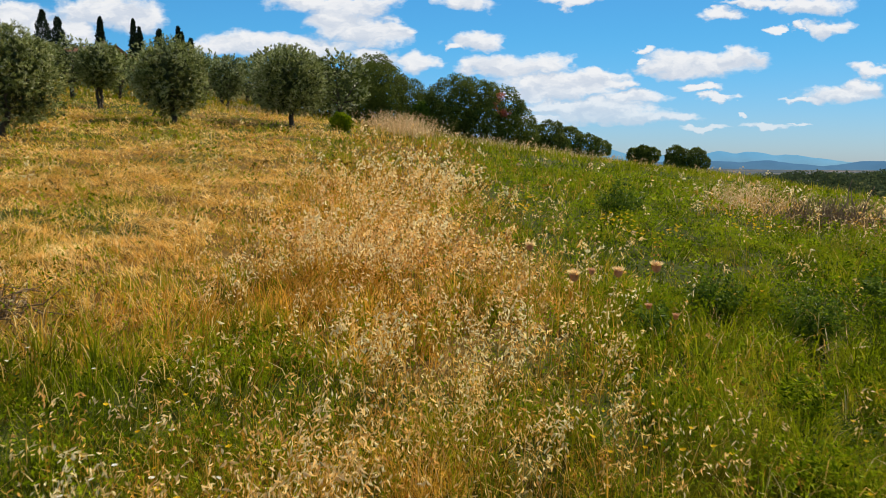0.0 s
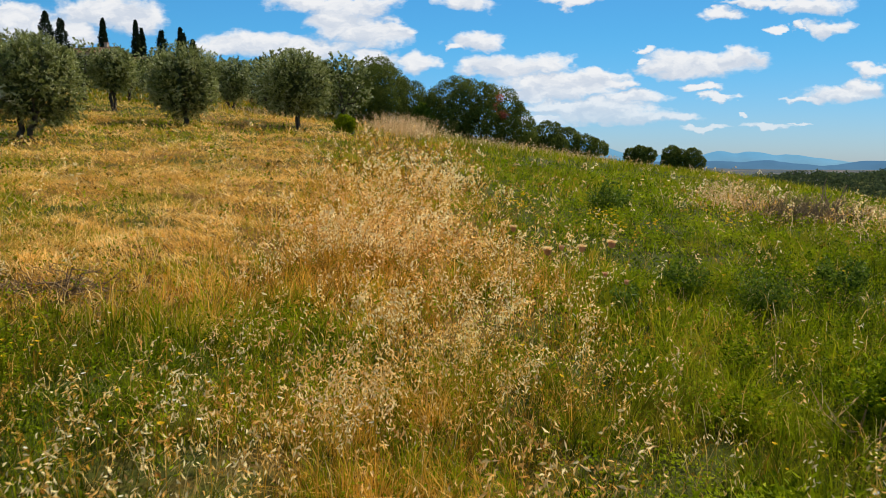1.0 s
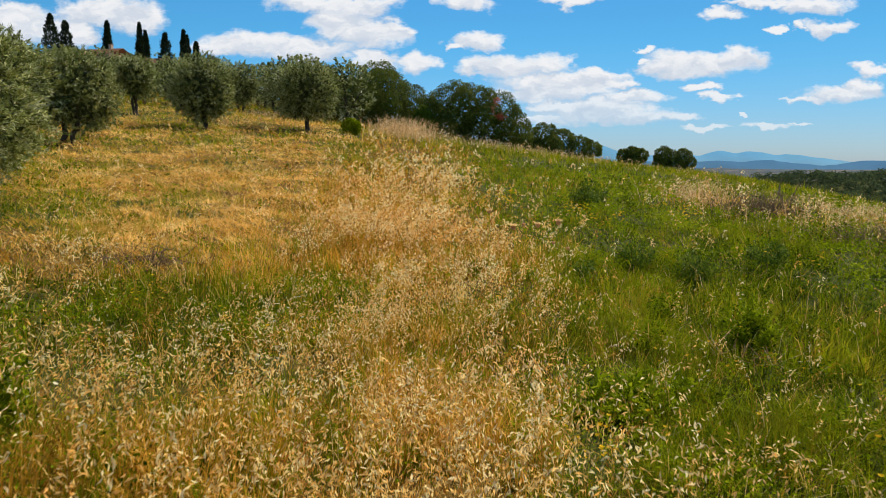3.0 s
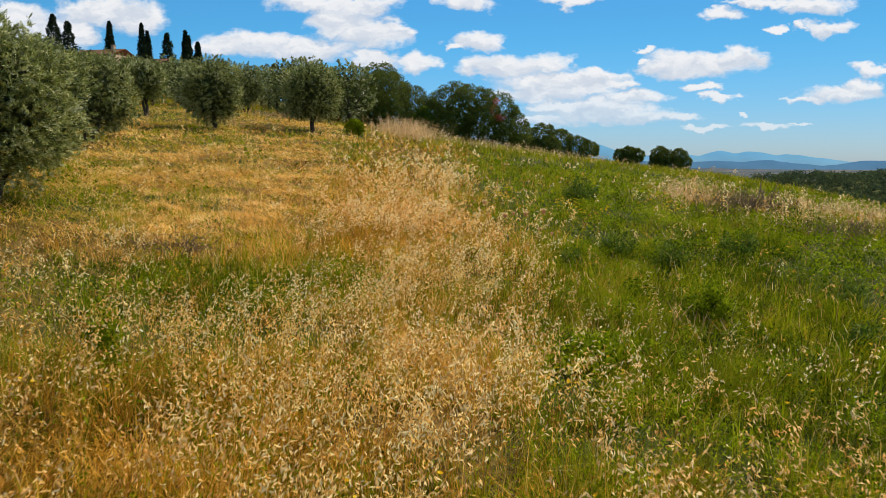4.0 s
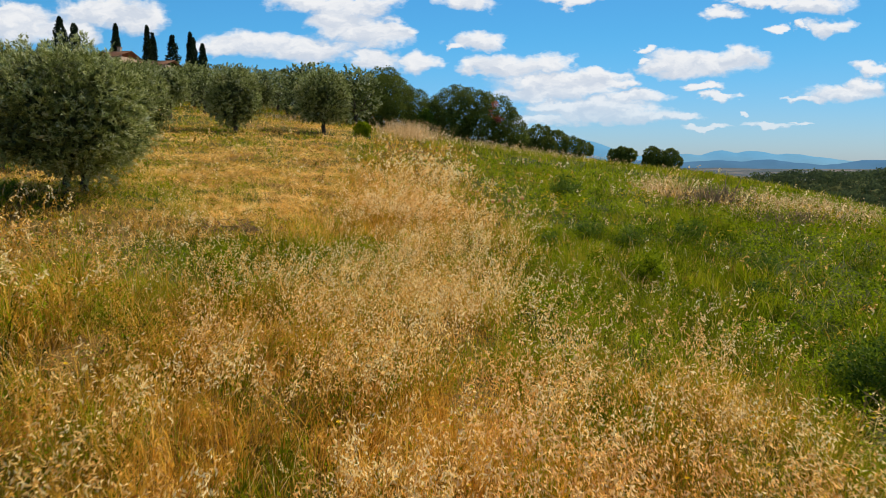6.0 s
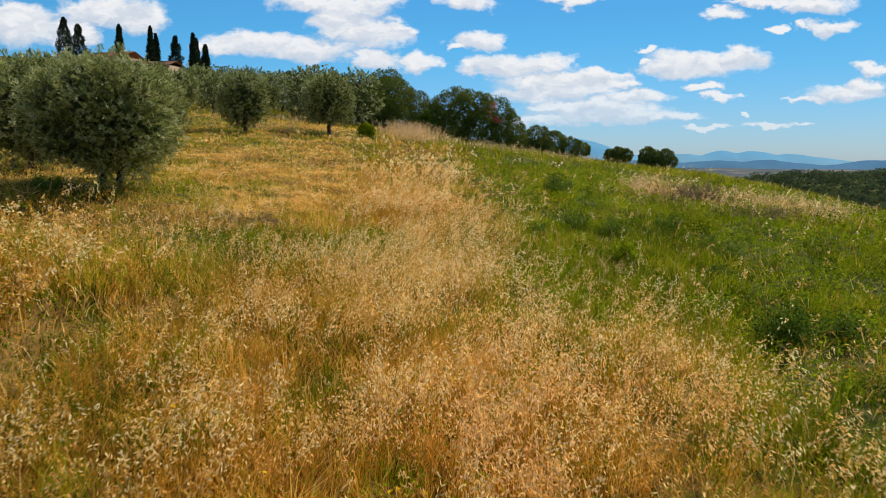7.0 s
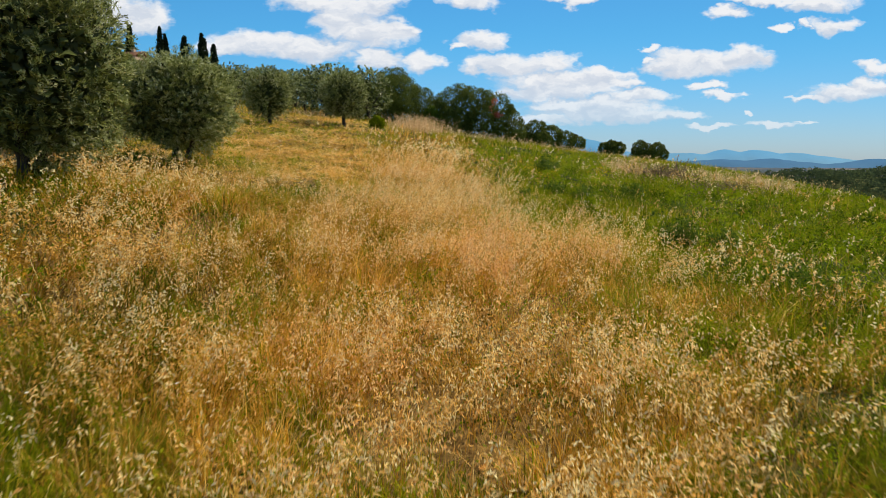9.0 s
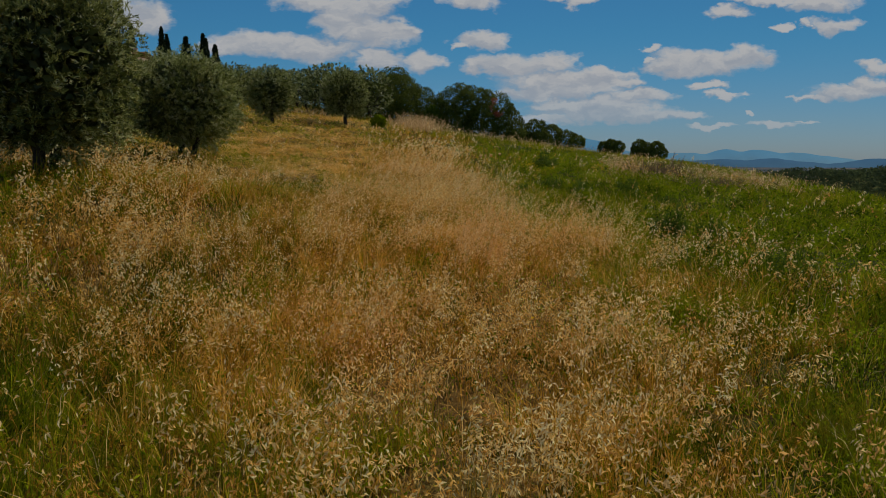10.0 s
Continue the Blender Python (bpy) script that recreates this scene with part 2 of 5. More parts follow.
def ground_material():
    """Soil, thatch and short growth; its drier and greener parts follow the meadow, far land is fields and scrub."""
    m, n = material("meadow soil")
    p = place_of(n)
    a = n.add("ShaderNodeAttribute")
    a.attribute_name = "dry"
    far = n.add("ShaderNodeAttribute")
    far.attribute_name = "plain"
    fine, mid, wide = n.noise(p, 30, 5, 0.7), n.noise(p, 3.0, 4, 0.6), n.noise(p, 0.35, 3)
    thatch = n.ramp(fine, [(0.25, (0.07, 0.042, 0.013)), (0.5, (0.20, 0.12, 0.035)), (0.75, (0.36, 0.23, 0.07))])
    green = n.ramp(fine, [(0.25, (0.022, 0.026, 0.007)), (0.5, (0.05, 0.066, 0.011)), (0.75, (0.11, 0.13, 0.02))])
    dryness = n.math("ADD", a.outputs["Fac"], n.math("MULTIPLY", n.math("SUBTRACT", mid, 0.5), 0.9))
    near = n.mix(n.step(dryness, 0.25, 0.75), green, thatch)
    near = n.mix(n.step(wide, 0.5, 0.75, 0, 0.35), near, (0.12, 0.085, 0.045))
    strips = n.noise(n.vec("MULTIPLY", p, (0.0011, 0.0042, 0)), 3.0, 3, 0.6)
    # blue-grey of the distant haze is mixed into these field colours
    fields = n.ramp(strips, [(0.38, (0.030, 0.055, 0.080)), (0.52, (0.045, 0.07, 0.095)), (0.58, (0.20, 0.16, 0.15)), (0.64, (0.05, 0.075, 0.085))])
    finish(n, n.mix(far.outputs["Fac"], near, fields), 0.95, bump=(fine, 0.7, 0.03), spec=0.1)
    return m


M_GROUND = ground_material()


def wall_material(name, col, stain, scale=1.5):
    m, n = material(name)
    p = place_of(n)
    a, b = n.noise(p, scale, 5, 0.6), n.noise(p, scale * 12, 4, 0.6)
    finish(n, n.mix(n.step(a, 0.4, 0.75, 0, 0.6), n.mix(b, col, tuple(0.85 * c for c in col)), stain), 0.9, bump=(b, 0.4, 0.01), spec=0.15)
    return m


M_PLASTER = wall_material("sunlit plaster", (0.58, 0.44, 0.32), (0.40, 0.30, 0.22))
M_TILE = wall_material("terracotta tiles", (0.34, 0.19, 0.13), (0.22, 0.14, 0.10), 0.6)
M_SHUTTER = wall_material("dark window", (0.03, 0.03, 0.03), (0.05, 0.045, 0.04))


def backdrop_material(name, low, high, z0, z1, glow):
    """Far hills: the haze of kilometres of summer air put into colour and glow."""
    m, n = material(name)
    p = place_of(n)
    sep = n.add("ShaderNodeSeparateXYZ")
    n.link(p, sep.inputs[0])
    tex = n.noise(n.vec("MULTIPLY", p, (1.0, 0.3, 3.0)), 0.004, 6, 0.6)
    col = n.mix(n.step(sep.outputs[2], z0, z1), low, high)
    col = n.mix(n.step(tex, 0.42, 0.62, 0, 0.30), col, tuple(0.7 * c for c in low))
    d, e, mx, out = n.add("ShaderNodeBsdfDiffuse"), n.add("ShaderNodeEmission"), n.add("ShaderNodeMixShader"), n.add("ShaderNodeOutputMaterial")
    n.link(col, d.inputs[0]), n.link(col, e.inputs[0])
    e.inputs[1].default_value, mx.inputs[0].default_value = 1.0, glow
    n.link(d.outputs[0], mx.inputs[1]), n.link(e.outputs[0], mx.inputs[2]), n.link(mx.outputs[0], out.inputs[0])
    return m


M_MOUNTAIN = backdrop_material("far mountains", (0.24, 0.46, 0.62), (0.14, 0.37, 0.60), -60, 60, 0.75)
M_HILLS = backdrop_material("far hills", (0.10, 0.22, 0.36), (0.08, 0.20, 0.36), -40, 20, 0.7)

# ---------------------------------------------------------------- the lie of the land
BUMPS = [(-6, 33, 8, 0.0988 + 0.25), (9, 15, 5, 0.2271), (18, 60, 13, -0.95), (-3.5, 7, 4, -0.2033), (-2, -1.5, 2.5, 0.1756),
         (5, 36, 8, 0.0673), (-6.5, -2, 3, 0.2466), (-10, 70, 20, 0.45), (-7.4, -1.2, 2.2, 0.42), (-7.9, 7.3, 2.2, 0.24)]


def wob(x, y, s, k=0.0):
    """Soft wavering between about -1 and 1 over s metres."""
    a, b = x / s * 6.283, y / s * 6.283
    return (np.sin(a + 1.3 * np.sin(b * 0.71 + k) + k) + np.sin(b * 1.17 + 1.1 * np.sin(a * 0.83 + 2.1 * k) + 1.7 * k)
            + 0.6 * np.sin(a * 2.3 - b * 1.9 + 3.1 * k) + 0.5 * np.sin(a * 1.7 + b * 2.9 + 0.7 * k)) / 2.4


def vnoise(x, y, s, seed=0):
    """Smooth lattice noise between 0 and 1 over s metres."""
    x, y = np.asarray(x, float) / s + seed * 17.3, np.asarray(y, float) / s - seed * 9.7
    i, j = np.floor(x), np.floor(y)
    u, v = x - i, y - j
    u, v = u * u * (3 - 2 * u), v * v * (3 - 2 * v)

    def h(a, b):
        q = np.sin(a * 127.1 + b * 311.7 + seed * 74.7) * 43758.5453
        return q - np.floor(q)
    return (h(i, j) * (1 - u) + h(i + 1, j) * u) * (1 - v) + (h(i, j + 1) * (1 - u) + h(i + 1, j + 1) * u) * v


def clump(x, y):
    """0 in the hollows between tussocks, 1 on them."""
    q = 0.40 * vnoise(x, y, 0.34, 1) + 0.45 * vnoise(x, y, 0.8, 2) + 0.5 * vnoise(x, y, 2.1, 3)
    return sstep(q / 1.35, 0.33, 0.66)


def sstep(v, lo, hi):
    t = np.clip((v - lo) / (hi - lo), 0, 1)
    return t * t * (3 - 2 * t)


def mown(x, y):
    """1 where the grass was cut and lies short: the open slope under the olives."""
    return sstep(-2.3 - 0.05 * y - x + 0.4 * wob(x, y, 3.0, 1.0), -0.5, 0.7) * sstep(y + 0.5 * wob(x, y, 2.5), 4.5, 7.0) * (1 - sstep(y, 34, 44))


def canopy(x, y):
    """Top of the meadow."""
    xs = np.clip(x, -160, 400)
    ys = np.where(y > 190, 190 + 30 * np.tanh((y - 190) / 60), np.where(y < -25, -25 + 12 * np.tanh((y + 25) / 12), y))
    xq = np.clip(xs, -160, 40)
    z = (0.4027 - 0.0501 * xq + 0.0587 * ys + np.where(xq > 0, 0.0029 * xq * xq / (1 + np.abs(xq) / 15), 0)
         + 0.0142 * np.sqrt((ys - 8) ** 2 + 60) - 0.0045 * xq * ys / (1 + np.hypot(xq, ys) / 20))
    for a, b, s, h in BUMPS:
        z = z + h * np.exp(-((x - a) ** 2 + (y - b) ** 2) / (2 * s * s))
    # the flank that falls away to the valley, and the back of the hill
    edge = x - (EDGE + 0.17 * np.maximum(y, 0) - 0.12 * np.minimum(y, 0))
    z = z - 0.26 * (np.sqrt(edge * edge + 16) + edge) / 2
    over = y - (66 + 3.0 * np.maximum(-x - 12, 0))
    return z - 0.22 * (np.sqrt(over * over + 30) + over) / 2


EDGE = 14.5


def soil(x, y):
    x, y = np.asarray(x, float), np.asarray(y, float)
    z = canopy(x, y) - 0.36 + 0.17 * mown(x, y) + 0.045 * wob(x, y, 1.9, 0.4) + 0.03 * wob(x, y, 0.75, 2.0)
    r = np.hypot(x, y)
    plain = -34 + 5 * wob(x, y, 900, 0.5)
    z = z + (plain - z) * sstep(r, 230, 520)
    # the wooded rise across the valley
    z = np.where(z < plain, plain, z)
    wood = np.exp(-(((x - 320) / 128) ** 4 + ((y - 520) / 110) ** 2)) * (24.5 + 3 * wob(x, y, 120, 1.1))
    return z + wood * sstep(r, 300, 420)


def dryness(x, y):
    """1 in the golden part of the meadow, 0 in the green one."""
    border = np.interp(y, [-14, -10, -7.5, -5.5, -3.7, -2.2, -0.8, 0.4, 1.7, 4, 6, 9, 12, 20, 36, 60], [1.0, 1.3, 2.2, 2.8, 2.9, 2.6, 2.1, 1.3, 0.95, 0.9, 0.6, 1.2, 1.1, 0.6, -0.6, -3.0])
    soft = 0.35 + 0.03 * np.maximum(y, 0) + 0.09 * np.maximum(2.5 - y, 0)
    d = 1 / (1 + np.exp(-np.clip((border - x + 0.35 * wob(x, y, 2.2, 0.3) + 0.2 * wob(x, y, 0.9, 1.9)) / soft, -50, 50)))
    for a, b, s, k in ((-2.6, 3.2, 1.8, 0.75), (-2.0, 5.2, 0.8, 0.6), (0.6, 6.6, 0.45, 0.5), (-4.4, 4.2, 1.2, 0.45), (0.6, 4.6, 0.5, 0.5), (1.25, -2.2, 0.5, 0.4), (1.15, -0.7, 0.85, 0.85), (1.6, 1.6, 0.6, 0.6), (2.3, -6.6, 0.7, 0.5), (-2.6, -9.8, 1.2, 0.6), (-2.2, -6.4, 0.6, 0.5), (-2.1, -3.4, 0.5, 0.4), (-9, 22, 3.5, 0.5), (-14, 30, 4, 0.5), (-7.5, 7, 1.6, 0.7), (-4.5, 33, 1.5, 0.7), (-3.0, 26, 1.6, 0.4), (-6.8, -1, 1.8, 0.6), (-9.5, 5, 2.0, 0.5), (-12, 14, 3.0, 0.6)):
        d = d * (1 - k * np.exp(-((x - a) ** 2 + (y - b) ** 2) / (2 * s * s)))
    d = d * (1 - 0.6 * sstep(y + 0.25 * np.maximum(-x - 10, 0), 30, 42))
    # straw-coloured growth along the far brow and round the brushwood
    pale = np.exp(-(((x - 10.5) / 3.0) ** 2 + ((y - 16.5) / 3.2) ** 2)) * 0.42 + np.exp(-(((x - 7.6) / 1.2) ** 2 + ((y - 18.5) / 2.5) ** 2)) * 0.6
    return np.clip(np.maximum(d, pale) + 0.42 * (vnoise(x, y, 2.3, 5) - 0.5) * (0.4 + d) + (0.35 + 0.5 * mown(x, y)) * (vnoise(x, y, 0.9, 6) - 0.5) * (0.3 + d) - 0.12 * mown(x, y), 0, 1)


# ---------------------------------------------------------------- mesh helpers


def tri_mesh(name, co, tris, tone=None, mats=(), smooth=False):
    """A mesh from arrays of points and triangles."""
    me = bpy.data.meshes.new(name)
    co, tris = np.ascontiguousarray(co, np.float32), np.ascontiguousarray(tris, np.int32)
    me.vertices.add(len(co)), me.loops.add(3 * len(tris)), me.polygons.add(len(tris))
    me.vertices.foreach_set("co", co.ravel())
    me.polygons.foreach_set("loop_start", np.arange(0, 3 * len(tris), 3, dtype=np.int32))
    me.loops.foreach_set("vertex_index", tris.ravel())
    if smooth:
        me.polygons.foreach_set("use_smooth", np.ones(len(tris), bool))
    me.update(calc_edges=True)
    if tone is not None:
        me.attributes.new("tone", "FLOAT", "POINT").data.foreach_set("value", np.ascontiguousarray(tone, np.float32))
    for m in mats:
        me.materials.append(m)
    return me


def part(name, me, parent, label=""):
    ob = new(name, me)
    ob.parent = parent
    return tagged(ob, label) if label else ob


def tubes(paths, radii, sides=6):
    """Tapered tubes along paths of points: one array of points, one of triangles."""
    cos, tris, base = [], [], 0
    for pts, rad in zip(paths, radii):
        pts = np.asarray(pts, float)
        k = len(pts)
        d = np.gradient(pts, axis=0)
        d /= np.linalg.norm(d, axis=1)[:, None] + 1e-9
        ref = np.array([0.3, 0.9, 0.1]) if abs(d[0][2]) > 0.7 else np.array([0, 0, 1.0])
        a = np.cross(d, ref)
        a /= np.linalg.norm(a, axis=1)[:, None] + 1e-9
        b = np.cross(d, a)
        th = np.arange(sides) / sides * 2 * np.pi
        ring = pts[:, None] + np.asarray(rad)[:, None, None] * (np.cos(th)[None, :, None] * a[:, None] + np.sin(th)[None, :, None] * b[:, None])
        cos.append(ring.reshape(-1, 3))
        for i in range(k - 1):
            for j in range(sides):
                p, q = base + i * sides + j, base + i * sides + (j + 1) % sides
                tris += [(p, q, q + sides), (p, q + sides, p + sides)]
        tip = base + k * sides
        cos.append(pts[-1:] + d[-1:] * np.asarray(rad)[-1])
        tris += [(tip - sides + j, tip - sides + (j + 1) % sides, tip) for j in range(sides)]
        base = tip + 1
    return np.concatenate(cos), np.array(tris)


def leaves(rng, c, length, width, up=0.3, fold=0.25, drop=0.0, face=None, along=None):
    """Pointed leaves of two triangles, folded a little along the midrib, at the points c."""
    n = len(c)
    d = rng.normal(size=(n, 3))
    d[:, 2] = d[:, 2] * 0.8 + up - drop
    if along is not None:
        d = d * 0.55 + along
    d /= np.linalg.norm(d, axis=1)[:, None]
    side = rng.normal(size=(n, 3)) if face is None else face + rng.normal(0, 0.45, (n, 3))
    s = np.cross(d, side)
    s /= np.linalg.norm(s, axis=1)[:, None] + 1e-9
    nrm = np.cross(s, d) if face is not None else np.cross(d, s)
    L, W = (length * rng.uniform(0.7, 1.25, n))[:, None], (width * rng.uniform(0.75, 1.2, n))[:, None]
    mid = c + d * L * 0.45 + nrm * W * fold
    co = np.stack([c, mid + s * W * 0.5, c + d * L, mid - s * W * 0.5], 1).reshape(-1, 3)
    i = np.arange(n)[:, None] * 4
    tris = np.concatenate([i + [0, 1, 2], i + [0, 2, 3]], 1).reshape(-1, 3)
    return co, tris


def merge(*sets):
    cos, tris, b = [], [], 0
    for c, t in sets:
        cos.append(c), tris.append(np.asarray(t) + b)
        b += len(c)
    return np.concatenate(cos), np.concatenate(tris)


# ---------------------------------------------------------------- ground, far land
def axis(near, far, fine, count, centre=0.0):
    """Points that lie close together near the walk and spread out to the horizon."""
    core = np.arange(-near, near + 1e-6, fine)
    grow = near + (np.geomspace(1, 1 + (far - near) / fine / 6, count) - 1) * fine * 6
    return centre + np.concatenate([-grow[:0:-1], core, grow[1:]])


def make_ground():
    gx, gy = axis(13, 4900, 0.5, 76), axis(24, 4900, 0.55, 76, 11.0)
    X, Y = np.meshgrid(gx, gy)
    Z = soil(X, Y)
    nx, ny = len(gx), len(gy)
    k = (np.arange(ny - 1)[:, None] * nx + np.arange(nx - 1)[None, :]).ravel()
    tris = np.concatenate([np.stack([k, k + 1, k + nx + 1], 1), np.stack([k, k + nx + 1, k + nx], 1)])
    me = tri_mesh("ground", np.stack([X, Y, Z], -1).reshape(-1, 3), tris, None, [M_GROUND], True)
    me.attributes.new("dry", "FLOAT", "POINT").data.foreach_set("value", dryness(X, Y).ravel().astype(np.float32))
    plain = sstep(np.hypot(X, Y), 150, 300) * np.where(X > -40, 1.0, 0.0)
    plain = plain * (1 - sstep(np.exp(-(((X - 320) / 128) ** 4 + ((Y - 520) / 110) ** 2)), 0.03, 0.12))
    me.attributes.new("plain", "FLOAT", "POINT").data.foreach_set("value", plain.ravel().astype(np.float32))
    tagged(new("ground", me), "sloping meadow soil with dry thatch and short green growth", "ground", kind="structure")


make_ground()


def ridge(name, label, mat, dist, depth, bottom, peaks, floor_z, u0, u1, seed):
    """A far range: a long body with a skyline of overlapping humps."""
    rng = np.random.default_rng(seed)
    u = np.linspace(u0, u1, 420)
    top = np.full_like(u, floor_z)
    for pu, pz, ps in peaks:
        top = np.maximum(top, floor_z + (pz - floor_z) * np.exp(-np.abs((u - pu) / ps) ** 1.7))
    ph = rng.uniform(0, 6, 6)
    top = top + dist * sum(0.00055 / (i + 1) * np.sin(u * 38 * (i + 1) ** 1.35 + ph[i]) for i in range(6))
    rows = []
    for f, h in ((-1.0, 0.0), (-0.5, 0.55), (0.0, 1.0), (0.6, 0.5), (1.0, 0.0)):
        y = dist + f * depth
        rows.append(np.stack([u * dist, np.full_like(u, y) + 0.1 * depth * np.sin(u * 60 + f), bottom + (top - bottom) * h], 1))
    k = (np.arange(4)[:, None] * 420 + np.arange(419)[None, :]).ravel()
    tris = np.concatenate([np.stack([k, k + 1, k + 421], 1), np.stack([k, k + 421, k + 420], 1)])
    tagged(new(name, tri_mesh(name, np.concatenate(rows), tris, None, [mat], True)), label, "mountain", kind="structure")


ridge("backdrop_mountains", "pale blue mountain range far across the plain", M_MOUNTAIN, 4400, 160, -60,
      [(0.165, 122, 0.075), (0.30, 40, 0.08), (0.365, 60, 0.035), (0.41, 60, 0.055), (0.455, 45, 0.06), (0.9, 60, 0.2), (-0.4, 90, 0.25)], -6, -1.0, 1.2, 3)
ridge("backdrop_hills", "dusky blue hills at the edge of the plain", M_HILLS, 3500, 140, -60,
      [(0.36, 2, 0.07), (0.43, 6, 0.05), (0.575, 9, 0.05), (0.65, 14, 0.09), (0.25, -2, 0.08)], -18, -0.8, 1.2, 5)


def make_woodland():
    """The oak wood that covers the rise across the valley."""
    rng = np.random.default_rng(11)
    n = 4200
    x, y = rng.uniform(120, 560, n), rng.uniform(330, 620, n)
    keep = np.exp(-(((x - 320) / 128) ** 4 + ((y - 520) / 110) ** 2)) > 0.06 + 0.05 * rng.random(n)
    keep &= y < 545
    x, y = x[keep], y[keep]
    z = soil(x, y)
    n = len(x)
    r = rng.uniform(3.0, 5.6, n)
    m = 36
    c = rng.normal(size=(n, m, 3))
    c /= np.linalg.norm(c, axis=2)[..., None]
    c[..., 2] = np.abs(c[..., 2]) * 0.95
    pts = np.stack([x, y, z + r * 0.3], 1)[:, None] + c * (r * rng.uniform(0.8, 1.1, n))[:, None, None]
    co, tris = leaves(rng, pts.reshape(-1, 3), 1.5, 1.4, 0.1, 0.25, 0.0, c.reshape(-1, 3))
    tone = np.repeat(np.repeat(rng.random(n), m) * 0.7 + 0.3 * rng.random(n * m), 4)
    tagged(new("woodland", tri_mesh("woodland", co, tris, tone, [M_WOOD])), "dark green oak wood on the far side of the valley", "wood", kind="stuff")


make_woodland()

# ---------------------------------------------------------------- trees


def limb_path(rng, a, b, k, sway):
    t = np.linspace(0, 1, k)[:, None]
    p = np.asarray(a) * (1 - t) + np.asarray(b) * t
    p[1:-1] += rng.normal(0, sway, (k - 2, 3))
    return p


def olive_tree(seed, h, w, count, leaf, trunks=1, low=0.2, label="", lean=(0, 0), square=0.3, wide=0.26):
    """An olive: gnarled trunk, forking limbs, a dense round crown of narrow grey-green leaves."""
    rng = np.random.default_rng(seed)
    top = new("olive_tree")
    fork = h * 0.24
    heads = []
    for k in range(trunks):
        a = rng.uniform(0, 6.28)
        off = np.array([math.cos(a), math.sin(a), 0]) * 0.14 * (trunks > 1)
        end = off * 3.2 + [lean[0], lean[1], fork * rng.uniform(0.9, 1.2)]
        p = limb_path(rng, off + [0, 0, -0.25], end, 7, 0.025)
        r = np.linspace(0.115, 0.075, 7) * (h / 3) / (1.25 if trunks > 1 else 1)
        r[:2] *= (1.5, 1.2)
        co, tr = tubes([p], [r], 9)
        co += rng.normal(0, 0.006, co.shape)
        part("trunk", tri_mesh("trunk", co, tr, None, [M_BARK], True), top)
        heads.append((p[-1], r[-1]))
    c0 = np.array([lean[0], lean[1], h * (low + (1 - low) / 2)])
    rad = np.array([w / 2, w / 2 * 0.95, h * (1 - low) / 2])
    # boughs set round the crown, larger and smaller, so that the outline is full but uneven
    m = 54
    k = np.arange(m)
    e, a = 1 - 2 * (k + 0.5) / m, 2.39996 * k + rng.normal(0, 0.25, m)
    d = np.stack([np.cos(a) * np.sqrt(1 - e * e), np.sin(a) * np.sqrt(1 - e * e), e], 1)
    d /= (np.abs(d).max(1) ** square)[:, None]
    lobe_c = c0 + d * rad * rng.uniform(0.52, 0.76, m)[:, None]
    lobe_r = rng.uniform(0.24, 0.38, m) * rad.mean()
    for k in range(7):
        base, r0 = heads[k % len(heads)]
        goal = lobe_c[(k * 7 + 3) % m]
        p = limb_path(rng, base - [0, 0, 0.06], base + (goal - base) * 0.95, 6, 0.05)
        co, tr = tubes([p], [np.linspace(r0 * 0.65, 0.012, 6)], 6)
        part("limb", tri_mesh("limb", co, tr, None, [M_BARK], True), top)
    # twigs carry sprays of leaves
    per = 18
    want = count // per
    pick = rng.integers(0, m, want * 4)
    d = rng.normal(size=(want * 4, 3))
    d /= np.linalg.norm(d, axis=1)[:, None]
    start = lobe_c[pick] + d * (lobe_r[pick] * rng.uniform(0.6, 1.0, want * 4))[:, None]
    depth = np.linalg.norm((start - c0) / rad, axis=1)
    ok = np.flatnonzero((rng.random(len(depth)) < np.clip((depth - 0.55) * 4, 0.06, 1)) & (start[:, 2] > h * low * 0.5))[:want]
    start, d, pick, depth = start[ok], d[ok], pick[ok], depth[ok]
    sprays = len(start)
    out = start - c0
    out /= np.linalg.norm(out, axis=1)[:, None] + 1e-9
    grow = out * 0.7 + rng.normal(0, 0.5, (sprays, 3)) + [0, 0, 0.35]
    grow /= np.linalg.norm(grow, axis=1)[:, None]
    t = rng.uniform(0, 1, (sprays, per, 1))
    ln = rng.uniform(0.07, 0.22, (sprays, 1, 1)) * h / 3
    pts = start[:, None] + grow[:, None] * t * ln + rng.normal(0, 0.012, (sprays, per, 3)) - np.array([0, 0, 1]) * (t * ln) ** 2 * 0.6
    pts = pts.reshape(-1, 3)
    way = np.repeat(d * 0.6 + out * 0.4, per, 0)
    co, tr = leaves(rng, pts, leaf, leaf * wide, 0.1, 0.25, 0.0, way * 0.8, np.repeat(grow, per, 0))
    bough = rng.normal(0, 0.09, m)[pick]
    shade = np.repeat(rng.normal(0.50, 0.12, sprays) + bough, per)
    tone = np.repeat(np.clip(shade + rng.normal(0, 0.16, len(pts)), 0, 1), 4)
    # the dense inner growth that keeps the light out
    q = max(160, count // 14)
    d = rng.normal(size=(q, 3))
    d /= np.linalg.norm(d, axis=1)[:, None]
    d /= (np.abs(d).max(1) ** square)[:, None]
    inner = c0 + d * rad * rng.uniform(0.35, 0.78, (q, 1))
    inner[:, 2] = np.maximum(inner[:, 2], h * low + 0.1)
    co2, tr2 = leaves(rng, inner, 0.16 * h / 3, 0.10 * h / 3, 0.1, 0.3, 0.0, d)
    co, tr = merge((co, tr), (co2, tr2))
